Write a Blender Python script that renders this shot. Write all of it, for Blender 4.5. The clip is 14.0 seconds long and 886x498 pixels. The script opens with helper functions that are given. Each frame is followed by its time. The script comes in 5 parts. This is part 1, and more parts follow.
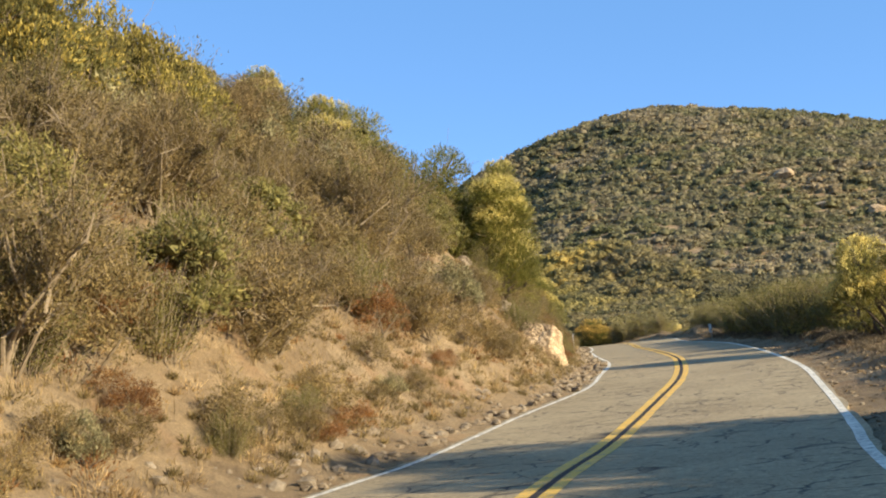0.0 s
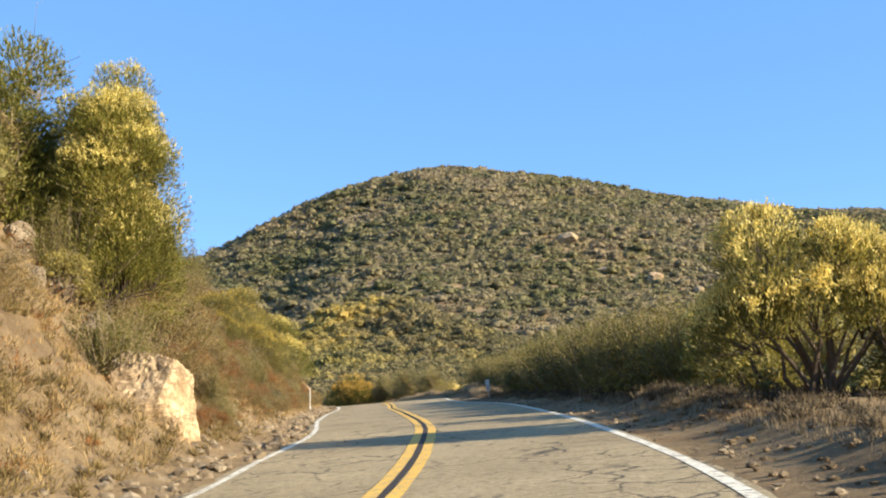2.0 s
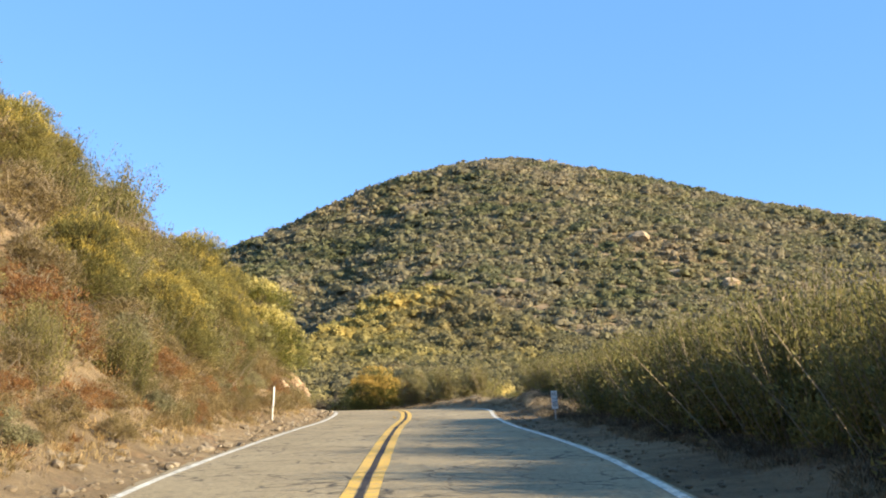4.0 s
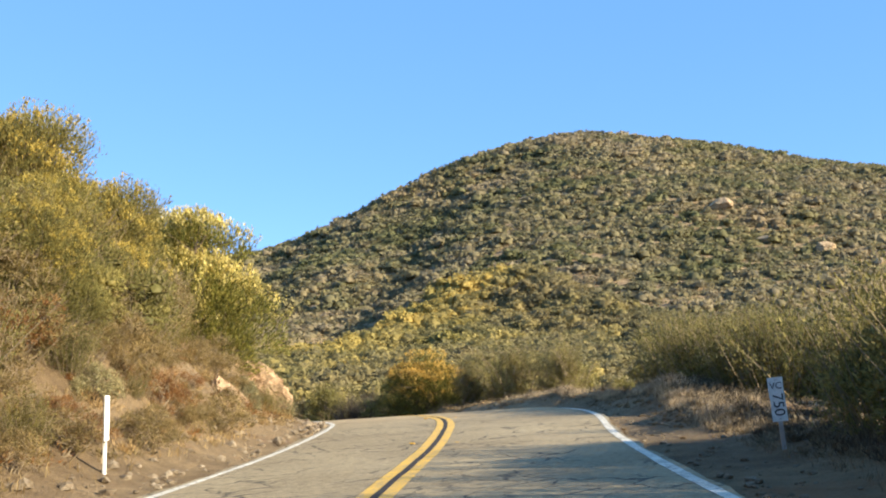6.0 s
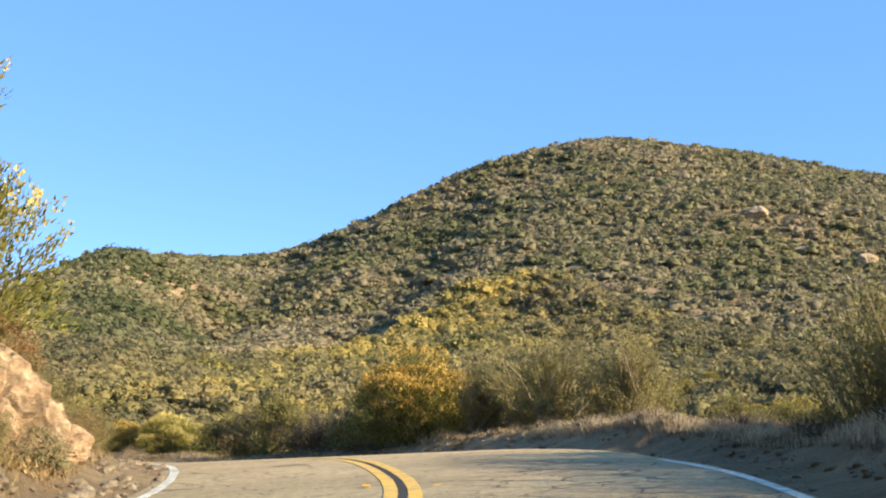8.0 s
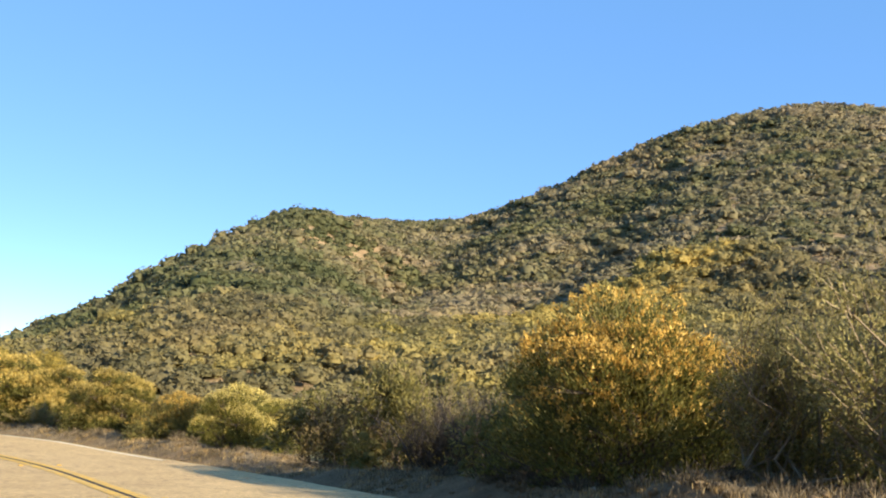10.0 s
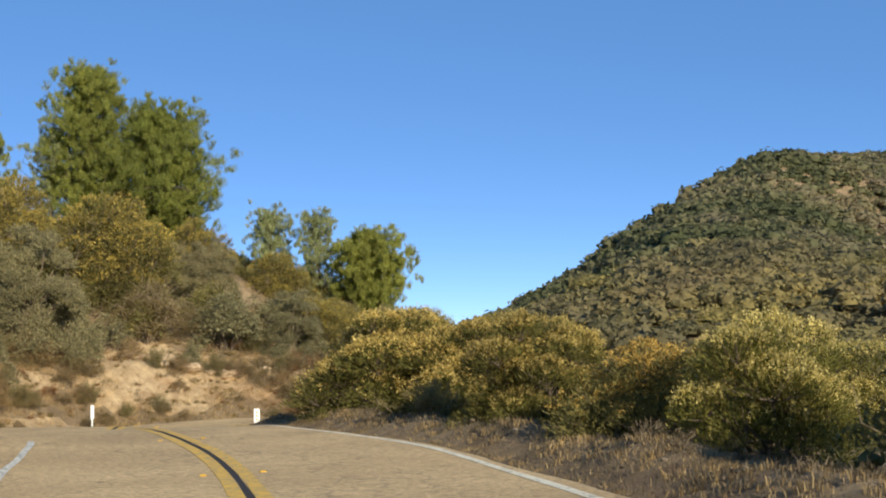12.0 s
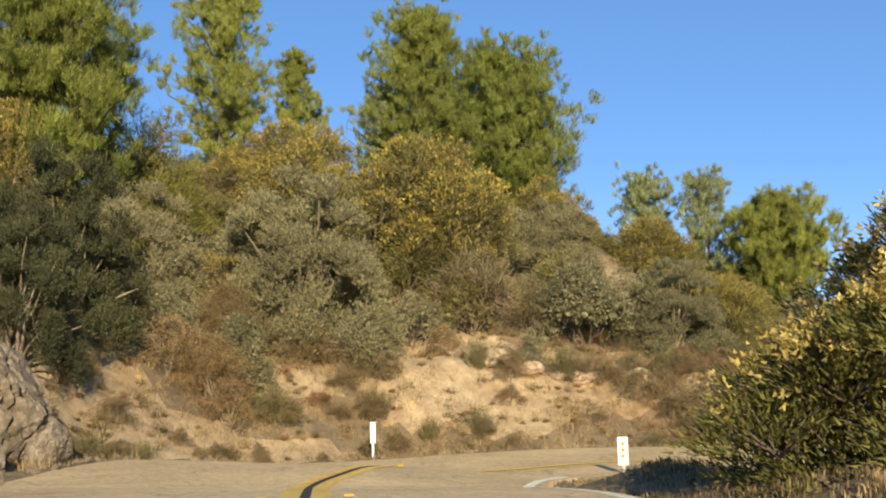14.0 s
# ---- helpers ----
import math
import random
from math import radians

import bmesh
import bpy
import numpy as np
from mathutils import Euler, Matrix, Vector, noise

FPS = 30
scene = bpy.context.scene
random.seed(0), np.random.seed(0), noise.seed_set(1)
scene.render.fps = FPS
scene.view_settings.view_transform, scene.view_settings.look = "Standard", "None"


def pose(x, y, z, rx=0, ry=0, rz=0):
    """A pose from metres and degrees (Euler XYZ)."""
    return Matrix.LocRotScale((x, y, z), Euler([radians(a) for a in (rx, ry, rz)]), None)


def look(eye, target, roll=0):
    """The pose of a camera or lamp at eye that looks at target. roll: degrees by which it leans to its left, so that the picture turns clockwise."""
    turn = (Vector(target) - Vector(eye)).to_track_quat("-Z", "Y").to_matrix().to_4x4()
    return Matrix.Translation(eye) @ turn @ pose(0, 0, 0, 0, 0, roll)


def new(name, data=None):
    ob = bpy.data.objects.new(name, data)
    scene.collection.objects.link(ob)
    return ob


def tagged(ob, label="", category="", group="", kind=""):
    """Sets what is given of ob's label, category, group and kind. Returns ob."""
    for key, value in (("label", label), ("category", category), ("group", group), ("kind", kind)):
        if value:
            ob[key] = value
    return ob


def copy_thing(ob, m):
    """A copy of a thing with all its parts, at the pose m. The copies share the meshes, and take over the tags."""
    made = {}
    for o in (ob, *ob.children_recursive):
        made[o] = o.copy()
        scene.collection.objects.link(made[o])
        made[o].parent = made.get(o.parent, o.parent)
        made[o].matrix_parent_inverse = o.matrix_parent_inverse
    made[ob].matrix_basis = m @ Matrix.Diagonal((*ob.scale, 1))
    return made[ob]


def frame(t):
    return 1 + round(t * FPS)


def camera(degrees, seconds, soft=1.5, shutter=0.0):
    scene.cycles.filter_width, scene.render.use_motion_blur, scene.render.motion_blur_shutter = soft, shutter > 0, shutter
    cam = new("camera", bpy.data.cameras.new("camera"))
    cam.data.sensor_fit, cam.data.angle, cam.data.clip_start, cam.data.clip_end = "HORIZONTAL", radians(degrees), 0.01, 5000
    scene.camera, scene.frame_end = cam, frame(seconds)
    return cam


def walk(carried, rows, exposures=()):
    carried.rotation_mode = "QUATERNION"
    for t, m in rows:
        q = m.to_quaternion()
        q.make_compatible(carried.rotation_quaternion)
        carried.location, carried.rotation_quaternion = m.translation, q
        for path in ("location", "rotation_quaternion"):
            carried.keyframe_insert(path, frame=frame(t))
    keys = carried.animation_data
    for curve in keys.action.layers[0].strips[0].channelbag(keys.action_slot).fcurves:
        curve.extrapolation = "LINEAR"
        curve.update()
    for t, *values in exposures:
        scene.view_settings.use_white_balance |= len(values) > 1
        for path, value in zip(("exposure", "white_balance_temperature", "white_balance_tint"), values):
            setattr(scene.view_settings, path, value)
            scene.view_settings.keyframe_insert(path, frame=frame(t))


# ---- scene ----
cam = camera(44.19, 14.0, soft=2.0)
PATH = [
    (0, (0.000, 0.000, 1.250), (0.002, 19.880, 3.435), -3.78),
    (0.5, (0.969, 4.653, 1.211), (3.825, 24.302, 3.608), -4.32),
    (1, (2.119, 9.028, 1.202), (6.042, 28.461, 3.840), -4.88),
    (1.5, (3.306, 13.417, 1.247), (7.365, 32.772, 4.235), -4.10),
    (2, (4.485, 18.000, 1.305), (8.344, 37.387, 4.341), -2.67),
    (2.2, (4.981, 19.848, 1.355), (8.750, 39.254, 4.387), -2.48),
    (4.3, (9.573, 41.685, 2.411), (12.215, 61.288, 5.368), 1.21),
    (4.5, (9.951, 43.835, 2.465), (12.405, 63.466, 5.399), 0.67),
    (5, (10.758, 49.245, 2.618), (12.774, 68.930, 5.525), 0.27),
    (5.5, (11.555, 54.347, 2.771), (13.208, 74.068, 5.658), -0.60),
    (6, (12.157, 59.198, 2.887), (13.544, 78.960, 5.631), -1.33),
    (6.5, (12.710, 63.736, 3.003), (13.868, 83.487, 5.931), -0.70),
    (7, (13.256, 67.986, 3.069), (14.536, 87.785, 5.588), -1.20),
    (7.2, (13.465, 69.637, 3.098), (14.815, 89.423, 5.683), -0.82),
    (9.3, (14.229, 88.637, 3.614), (13.982, 108.386, 6.768), 2.49),
    (9.5, (14.266, 90.296, 3.651), (13.520, 110.081, 6.480), 2.30),
    (10, (14.076, 94.351, 3.684), (11.645, 114.066, 6.002), 2.90),
    (10.5, (13.431, 98.510, 3.621), (9.006, 117.920, 5.540), 2.63),
    (11, (12.198, 102.884, 3.426), (5.753, 121.761, 4.881), 1.54),
    (11.5, (10.474, 107.137, 3.173), (2.025, 125.214, 4.522), -0.33),
    (12, (8.306, 111.102, 2.928), (-2.078, 128.117, 4.553), -1.93),
    (12.5, (5.844, 114.973, 2.740), (-6.082, 130.939, 4.423), -2.78),
    (13, (3.182, 118.449, 2.558), (-9.758, 133.580, 4.454), -2.77),
    (13.5, (0.200, 121.636, 2.361), (-13.872, 135.710, 4.332), -2.54),
    (14, (-3.171, 124.666, 2.213), (-18.634, 137.181, 4.280), -1.65),
]
walk(cam, [(t, look(eye, target, roll)) for t, eye, target, roll in PATH],
     [(0.0, 1.22, 6650, 10), (2.0, 1.42, 6650, 10), (4.5, 1.5, 6550, 10), (7.0, 1.45, 6500, 10), (10.3, 1.26, 6600, 10), (11.2, 0.95, 6400, 10), (12.0, 0.46, 6000, 10),
      (13.2, 0.48, 6100, 10), (14.0, 0.75, 6350, 10)])

# ---------------------------------------------------------------- world, sun
SUN_AZ = radians(120.5)          # compass angle of the sun, from +y towards +x
SUN_EL = radians(20.5)
world = bpy.data.worlds.new("sky")
scene.world = world
world.use_nodes = True
wn = world.node_tree.nodes
sky = wn.new("ShaderNodeTexSky")
sky.sky_type = "NISHITA"
sky.sun_disc = False
sky.sun_elevation = SUN_EL
sky.sun_rotation = SUN_AZ
sky.altitude = 3000
sky.air_density = 0.58
sky.dust_density = 0.0
sky.ozone_density = 2.0
wn["Background"].inputs["Strength"].default_value = 0.166
even = wn.new("ShaderNodeMix")                # dry clear air: the blue holds almost down to the skyline
even.data_type = "RGBA"
even.inputs[0].default_value = 0.62
even.inputs[7].default_value = (0.41, 1.17, 2.46, 1)
world.node_tree.links.new(sky.outputs["Color"], even.inputs[6])
world.node_tree.links.new(even.outputs[2], wn["Background"].inputs["Color"])

sun_data = bpy.data.lights.new("sun", "SUN")
sun_data.energy = 5.0
sun_data.angle = radians(0.6)
sun_data.color = (1.0, 0.885, 0.66)
sun = new("sun", sun_data)
SUN_DIR = Vector((math.sin(SUN_AZ) * math.cos(SUN_EL), math.cos(SUN_AZ) * math.cos(SUN_EL), math.sin(SUN_EL)))
sun.matrix_world = look(SUN_DIR * 200, (0, 0, 0))


# ---------------------------------------------------------------- materials
def material(name, rough=0.9):
    m = bpy.data.materials.new(name)
    m.use_nodes = True
    nt = m.node_tree
    b = nt.nodes["Principled BSDF"]
    b.inputs["Roughness"].default_value = rough
    b.inputs["Specular IOR Level"].default_value = 0.25
    return m, nt, b


def node(nt, kind, **values):
    n = nt.nodes.new(kind)
    for key, value in values.items():
        n.inputs[key].default_value = value
    return n


def ramp(nt, source, stops):
    r = nt.nodes.new("ShaderNodeValToRGB")
    while len(r.color_ramp.elements) < len(stops):
        r.color_ramp.elements.new(0.5)
    for e, (p, c) in zip(r.color_ramp.elements, stops):
        e.position, e.color = p, (*c, 1)
    nt.links.new(source, r.inputs["Fac"])
    return r.outputs["Color"]


def noise_of(nt, scale, detail=4.0, rough=0.55, coords=None, stretch=None):
    n = node(nt, "ShaderNodeTexNoise", Scale=scale, Detail=detail, Roughness=rough)
    if coords is None:
        g = nt.nodes.new("ShaderNodeNewGeometry")
        coords = g.outputs["Position"]
    if stretch:
        mp = node(nt, "ShaderNodeMapping", Scale=stretch)
        nt.links.new(coords, mp.inputs["Vector"])
        coords = mp.outputs["Vector"]
    nt.links.new(coords, n.inputs["Vector"])
    return n.outputs["Fac"]


def mix(nt, fac, a, b, mode="MIX"):
    n = nt.nodes.new("ShaderNodeMix")
    n.data_type, n.blend_type = "RGBA", mode
    for value, slot in ((fac, 0), (a, 6), (b, 7)):
        if isinstance(value, (int, float)):
            n.inputs[slot].default_value = value
        elif isinstance(value, tuple):
            n.inputs[slot].default_value = (*value, 1)
        else:
            nt.links.new(value, n.inputs[slot])
    return n.outputs[2]


def bump(nt, bsdf, height, strength=0.4, distance=0.05):
    n = node(nt, "ShaderNodeBump", Strength=strength, Distance=distance)
    nt.links.new(height, n.inputs["Height"])
    nt.links.new(n.outputs["Normal"], bsdf.inputs["Normal"])


def colour(nt, bsdf, socket):
    nt.links.new(socket, bsdf.inputs["Base Color"])


def asphalt_material():
    m, nt, b = material("asphalt", 0.92)
    patches = ramp(nt, noise_of(nt, 0.35, 5, 0.6), [(0.3, (0.276, 0.214, 0.128)), (0.7, (0.392, 0.312, 0.190))])
    grit = ramp(nt, noise_of(nt, 38.0, 3, 0.7), [(0.25, (0.56, 0.56, 0.56)), (0.75, (1.38, 1.36, 1.32))])
    coarse = ramp(nt, noise_of(nt, 9.0, 6, 0.85), [(0.32, (0.58, 0.57, 0.55)), (0.68, (1.36, 1.36, 1.35))])
    base = mix(nt, 1.0, mix(nt, 1.0, patches, grit, "MULTIPLY"), coarse, "MULTIPLY")
    where_y = nt.nodes.new("ShaderNodeSeparateXYZ")
    nt.links.new(nt.nodes.new("ShaderNodeNewGeometry").outputs["Position"], where_y.inputs[0])
    span = node(nt, "ShaderNodeMapRange", **{"From Min": 88.0, "From Max": 104.0})
    nt.links.new(where_y.outputs["Y"], span.inputs["Value"])
    bend_tone = mix(nt, 1.0, base, (1.70, 1.50, 1.24), "MULTIPLY")     # paler, warmer tone, eased in between y 88 and 104
    base = mix(nt, span.outputs["Result"], base, bend_tone)
    vor = node(nt, "ShaderNodeTexVoronoi", Scale=1.15, Randomness=1.0)
    vor.feature = "DISTANCE_TO_EDGE"
    g = nt.nodes.new("ShaderNodeNewGeometry")
    wob = node(nt, "ShaderNodeTexNoise", Scale=1.7, Detail=5.0)
    nt.links.new(g.outputs["Position"], wob.inputs["Vector"])
    pos = nt.nodes.new("ShaderNodeVectorMath")
    pos.operation = "MULTIPLY_ADD"
    nt.links.new(wob.outputs["Color"], pos.inputs[0])
    pos.inputs[1].default_value = (0.9, 0.9, 0.0)
    nt.links.new(g.outputs["Position"], pos.inputs[2])
    nt.links.new(pos.outputs[0], vor.inputs["Vector"])
    crack = ramp(nt, vor.outputs["Distance"], [(0.0, (1, 1, 1)), (0.038, (0, 0, 0))])
    where = ramp(nt, noise_of(nt, 0.55, 3, 0.6), [(0.40, (0, 0, 0)), (0.54, (1, 1, 1))])
    mask = mix(nt, 1.0, crack, where, "MULTIPLY")
    pits = ramp(nt, noise_of(nt, 9.0, 3, 0.65, None, (1.0, 1.6, 1.0)), [(0.30, (0.75, 0.75, 0.75)), (0.37, (0, 0, 0))])
    mask = mix(nt, 1.0, mask, pits, "LIGHTEN")
    fewer = ramp(nt, span.outputs["Result"], [(0.0, (1, 1, 1)), (1.0, (0.38, 0.38, 0.38))])      # cracks and pits are fainter round the bend
    mask = mix(nt, 1.0, mask, fewer, "MULTIPLY")
    colour(nt, b, mix(nt, mask, base, (0.035, 0.030, 0.026)))
    h = mix(nt, mask, ramp(nt, noise_of(nt, 60.0, 3, 0.7), [(0.2, (0.3, 0.3, 0.3)), (0.8, (0.7, 0.7, 0.7))]), (0.0, 0.0, 0.0))
    bump(nt, b, h, 0.55, 0.012)
    return m


def paint_material(name, fresh, worn, under, wear=(0.36, 0.52)):
    m, nt, b = material(name, 0.7)
    tone = ramp(nt, noise_of(nt, 2.0, 4), [(0.3, worn), (0.7, fresh)])
    chips = ramp(nt, noise_of(nt, 9.0, 6, 0.72), [(wear[0], (0, 0, 0)), (wear[1], (1, 1, 1))])
    colour(nt, b, mix(nt, chips, under, tone))
    bump(nt, b, noise_of(nt, 60.0, 3, 0.7), 0.35, 0.008)
    b.inputs["Specular IOR Level"].default_value = 0.15
    return m


def ground_material(name, tones):
    m, nt, b = material(name, 0.97)
    big = ramp(nt, noise_of(nt, 0.22, 7, 0.68), tones)
    mid = ramp(nt, noise_of(nt, 1.6, 6, 0.7), [(0.3, (0.66, 0.62, 0.58)), (0.7, (1.22, 1.20, 1.15))])
    fine = ramp(nt, noise_of(nt, 26.0, 4, 0.75), [(0.25, (0.65, 0.64, 0.63)), (0.75, (1.28, 1.26, 1.24))])
    c = mix(nt, 1.0, mix(nt, 1.0, big, mid, "MULTIPLY"), fine, "MULTIPLY")
    rust = ramp(nt, noise_of(nt, 0.45, 4, 0.6), [(0.56, (0, 0, 0)), (0.75, (0.45, 0.45, 0.45))])
    colour(nt, b, mix(nt, rust, c, (0.330, 0.150, 0.060)))
    bump(nt, b, noise_of(nt, 5.0, 8, 0.75), 0.9, 0.16)
    return m


def rock_material(name, lo, hi):
    m, nt, b = material(name, 0.9)
    c = ramp(nt, noise_of(nt, 1.3, 7, 0.68), [(0.3, lo), (0.68, hi)])
    dirt = ramp(nt, noise_of(nt, 4.5, 5, 0.7), [(0.4, (0.55, 0.50, 0.44)), (0.65, (1.1, 1.08, 1.05))])
    c = mix(nt, 1.0, c, dirt, "MULTIPLY")
    seam = ramp(nt, noise_of(nt, 1.1, 9, 0.62, None, (1.0, 1.0, 2.4)), [(0.44, (0, 0, 0)), (0.475, (0.8, 0.8, 0.8)), (0.51, (0, 0, 0))])
    colour(nt, b, mix(nt, seam, c, (0.17, 0.120, 0.070)))
    bump(nt, b, noise_of(nt, 6.0, 8, 0.75), 0.8, 0.08)
    return m


def leaf_material(name, dark, mid, light, patch=0.35, glow=0.45, rough=0.62, clumpy=1.0):
    """Leaves: colour by leaf and by patch of the crown, with light let through."""
    m, nt, b = material(name, rough)
    g = nt.nodes.new("ShaderNodeNewGeometry")
    isl = ramp(nt, g.outputs["Random Per Island"], [(0.0, dark), (0.5, mid), (1.0, light)])
    pt = ramp(nt, noise_of(nt, patch, 3, 0.6), [(0.3, (0.72, 0.70, 0.66)), (0.7, (1.25, 1.22, 1.12))])
    c = mix(nt, 1.0, isl, pt, "MULTIPLY")
    o = nt.nodes.new("ShaderNodeObjectInfo")
    rnd = ramp(nt, o.outputs["Random"], [(0.0, (0.85, 0.86, 0.82)), (1.0, (1.15, 1.10, 1.05))])
    c = mix(nt, 1.0, c, rnd, "MULTIPLY")
    clump = ramp(nt, noise_of(nt, 3.2, 3, 0.6), [(0.34, (0.66, 0.66, 0.64)), (0.66, (1.32, 1.30, 1.24))])
    c = mix(nt, clumpy, c, clump, "MULTIPLY")
    colour(nt, b, c)
    t = nt.nodes.new("ShaderNodeBsdfTranslucent")
    nt.links.new(c, t.inputs["Color"])
    s = nt.nodes.new("ShaderNodeMixShader")
    s.inputs[0].default_value = glow
    nt.links.new(b.outputs[0], s.inputs[1])
    nt.links.new(t.outputs[0], s.inputs[2])
    nt.links.new(s.outputs[0], nt.nodes["Material Output"].inputs["Surface"])
    return m


def hill_material(name, tones, patch):
    """Far chaparral: tone by stand, by shrub and by leaf spray."""
    m, nt, b = material(name, 0.85)
    at = nt.nodes.new("ShaderNodeAttribute")
    at.attribute_name = "tone"
    shrub = ramp(nt, at.outputs["Fac"], tones)
    area = ramp(nt, noise_of(nt, patch, 4, 0.6), [(0.32, (0.78, 0.82, 0.74)), (0.5, (1.0, 1.0, 1.0)), (0.7, (1.18, 1.10, 1.02))])
    g = nt.nodes.new("ShaderNodeNewGeometry")
    isl = ramp(nt, g.outputs["Random Per Island"], [(0.0, (0.88, 0.88, 0.88)), (1.0, (1.12, 1.12, 1.10))])
    grain = ramp(nt, noise_of(nt, 1.6, 4, 0.7), [(0.32, (0.82, 0.82, 0.82)), (0.68, (1.18, 1.18, 1.16))])
    c = mix(nt, 1.0, mix(nt, 1.0, mix(nt, 1.0, shrub, area, "MULTIPLY"), isl, "MULTIPLY"), grain, "MULTIPLY")
    colour(nt, b, c)
    bump(nt, b, noise_of(nt, 1.3, 5, 0.7), 0.5, 0.4)
    t = nt.nodes.new("ShaderNodeBsdfTranslucent")
    nt.links.new(c, t.inputs["Color"])
    s = nt.nodes.new("ShaderNodeMixShader")
    s.inputs[0].default_value = 0.4
    nt.links.new(b.outputs[0], s.inputs[1])
    nt.links.new(t.outputs[0], s.inputs[2])
    nt.links.new(s.outputs[0], nt.nodes["Material Output"].inputs["Surface"])
    return m


def plain_material(name, c, rough=0.6, metal=0.0, scale=14.0):
    m, nt, b = material(name, rough)
    b.inputs["Metallic"].default_value = metal
    colour(nt, b, mix(nt, 1.0, ramp(nt, noise_of(nt, scale, 5, 0.65), [(0.3, (0.78, 0.77, 0.75)), (0.7, (1.12, 1.12, 1.12))]), c, "MULTIPLY"))
    return m


ASPHALT = asphalt_material()
WHITE_PAINT = paint_material("white_paint", (0.81, 0.755, 0.63), (0.61, 0.56, 0.45), (0.28, 0.25, 0.20), (0.39, 0.52))
WHITE_FRESH = paint_material("white_line_paint", (0.88, 0.78, 0.57), (0.74, 0.64, 0.45), (0.32, 0.28, 0.22), (0.36, 0.50))
YELLOW_PAINT = paint_material("yellow_paint", (0.78, 0.47, 0.080), (0.62, 0.38, 0.095), (0.27, 0.23, 0.17), (0.34, 0.50))
TAR = plain_material("tar_joint", (0.045, 0.037, 0.032), 0.85)
EARTH = ground_material("dry_earth", [(0.30, (0.175, 0.122, 0.068)), (0.5, (0.270, 0.196, 0.112)), (0.72, (0.370, 0.285, 0.172))])
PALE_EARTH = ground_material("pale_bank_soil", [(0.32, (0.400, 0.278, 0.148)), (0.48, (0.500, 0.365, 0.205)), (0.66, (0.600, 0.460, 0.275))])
def scrub_floor_material():
    m, nt, b = material("scrub_floor", 0.97)
    c = ramp(nt, noise_of(nt, 0.05, 6, 0.65), [(0.3, (0.128, 0.124, 0.060)), (0.5, (0.162, 0.152, 0.076)), (0.72, (0.188, 0.170, 0.090))])
    f = ramp(nt, noise_of(nt, 0.9, 6, 0.7), [(0.3, (0.6, 0.6, 0.6)), (0.7, (1.25, 1.25, 1.2))])
    colour(nt, b, mix(nt, 1.0, c, f, "MULTIPLY"))
    bump(nt, b, noise_of(nt, 1.2, 8, 0.75), 1.0, 0.7)
    return m


SCRUB_FLOOR = scrub_floor_material()
ROCK = rock_material("pale_rock", (0.40, 0.285, 0.165), (0.66, 0.51, 0.33))
ROCK_TAN = rock_material("tan_rock", (0.34, 0.225, 0.130), (0.56, 0.405, 0.255))
ROCK_GREY = rock_material("grey_rock", (0.17, 0.135, 0.092), (0.37, 0.305, 0.220))
BARK = plain_material("bark", (0.115, 0.085, 0.060), 0.95, 0.0, 9.0)
TWIG = plain_material("dry_twig", (0.235, 0.178, 0.112), 0.95, 0.0, 9.0)
# grey dead wood, darkened further for the shade of the golden shrub
DEAD_WOOD_SHADED = plain_material("dead_wood_shaded", (0.085, 0.070, 0.062), 0.95, 0.0, 9.0)
LEAF_GREEN = leaf_material("green_leaf", (0.090, 0.100, 0.024), (0.190, 0.186, 0.044), (0.320, 0.285, 0.074), 0.35, 0.45)
LEAF_OLIVE = leaf_material("olive_leaf", (0.122, 0.118, 0.042), (0.215, 0.194, 0.068), (0.325, 0.278, 0.100))
# darker copy of the olive leaf, with the hedge's shade in its colour
LEAF_OLIVE_SHADED = leaf_material("shaded_olive_leaf", (0.100, 0.098, 0.036), (0.180, 0.164, 0.058), (0.280, 0.242, 0.088))
LEAF_SAGE = leaf_material("sage_leaf", (0.155, 0.145, 0.080), (0.285, 0.262, 0.148), (0.430, 0.388, 0.230))
LEAF_DRY = leaf_material("dry_leaf", (0.125, 0.094, 0.042), (0.225, 0.170, 0.078), (0.350, 0.268, 0.128))
LEAF_TAN = leaf_material("tan_leaf", (0.150, 0.102, 0.050), (0.262, 0.186, 0.092), (0.390, 0.286, 0.148))
LEAF_RUST = leaf_material("rust_leaf", (0.150, 0.070, 0.027), (0.245, 0.117, 0.044), (0.330, 0.178, 0.072))
LEAF_TWIG = leaf_material("grey_green_leaf", (0.150, 0.134, 0.052), (0.255, 0.222, 0.088), (0.370, 0.318, 0.140))
# dark oak leaf; the shade of the hollow is darkened into its colour
LEAF_OAK_SHADED = leaf_material("oak_leaf_shaded", (0.048, 0.056, 0.026), (0.090, 0.096, 0.045), (0.155, 0.152, 0.076))
# darker copy of the green leaf, with shade put into its colour
LEAF_GREEN_SHADED = leaf_material("shaded_green_leaf", (0.088, 0.092, 0.027), (0.176, 0.168, 0.048), (0.305, 0.265, 0.080))
BLOSSOM = leaf_material("seed_tuft", (0.400, 0.335, 0.100), (0.600, 0.510, 0.180), (0.780, 0.680, 0.310))
BLOSSOM_BEND = leaf_material("straw_gold_tuft", (0.330, 0.250, 0.072), (0.490, 0.380, 0.120), (0.650, 0.530, 0.215))
BLOSSOM_GOLD = leaf_material("golden_tuft", (0.360, 0.236, 0.056), (0.540, 0.365, 0.096), (0.710, 0.510, 0.165))
NEEDLE = leaf_material("pine_needle", (0.120, 0.152, 0.034), (0.275, 0.310, 0.072), (0.480, 0.480, 0.132), 0.35, 0.5, 0.62, 0.8)
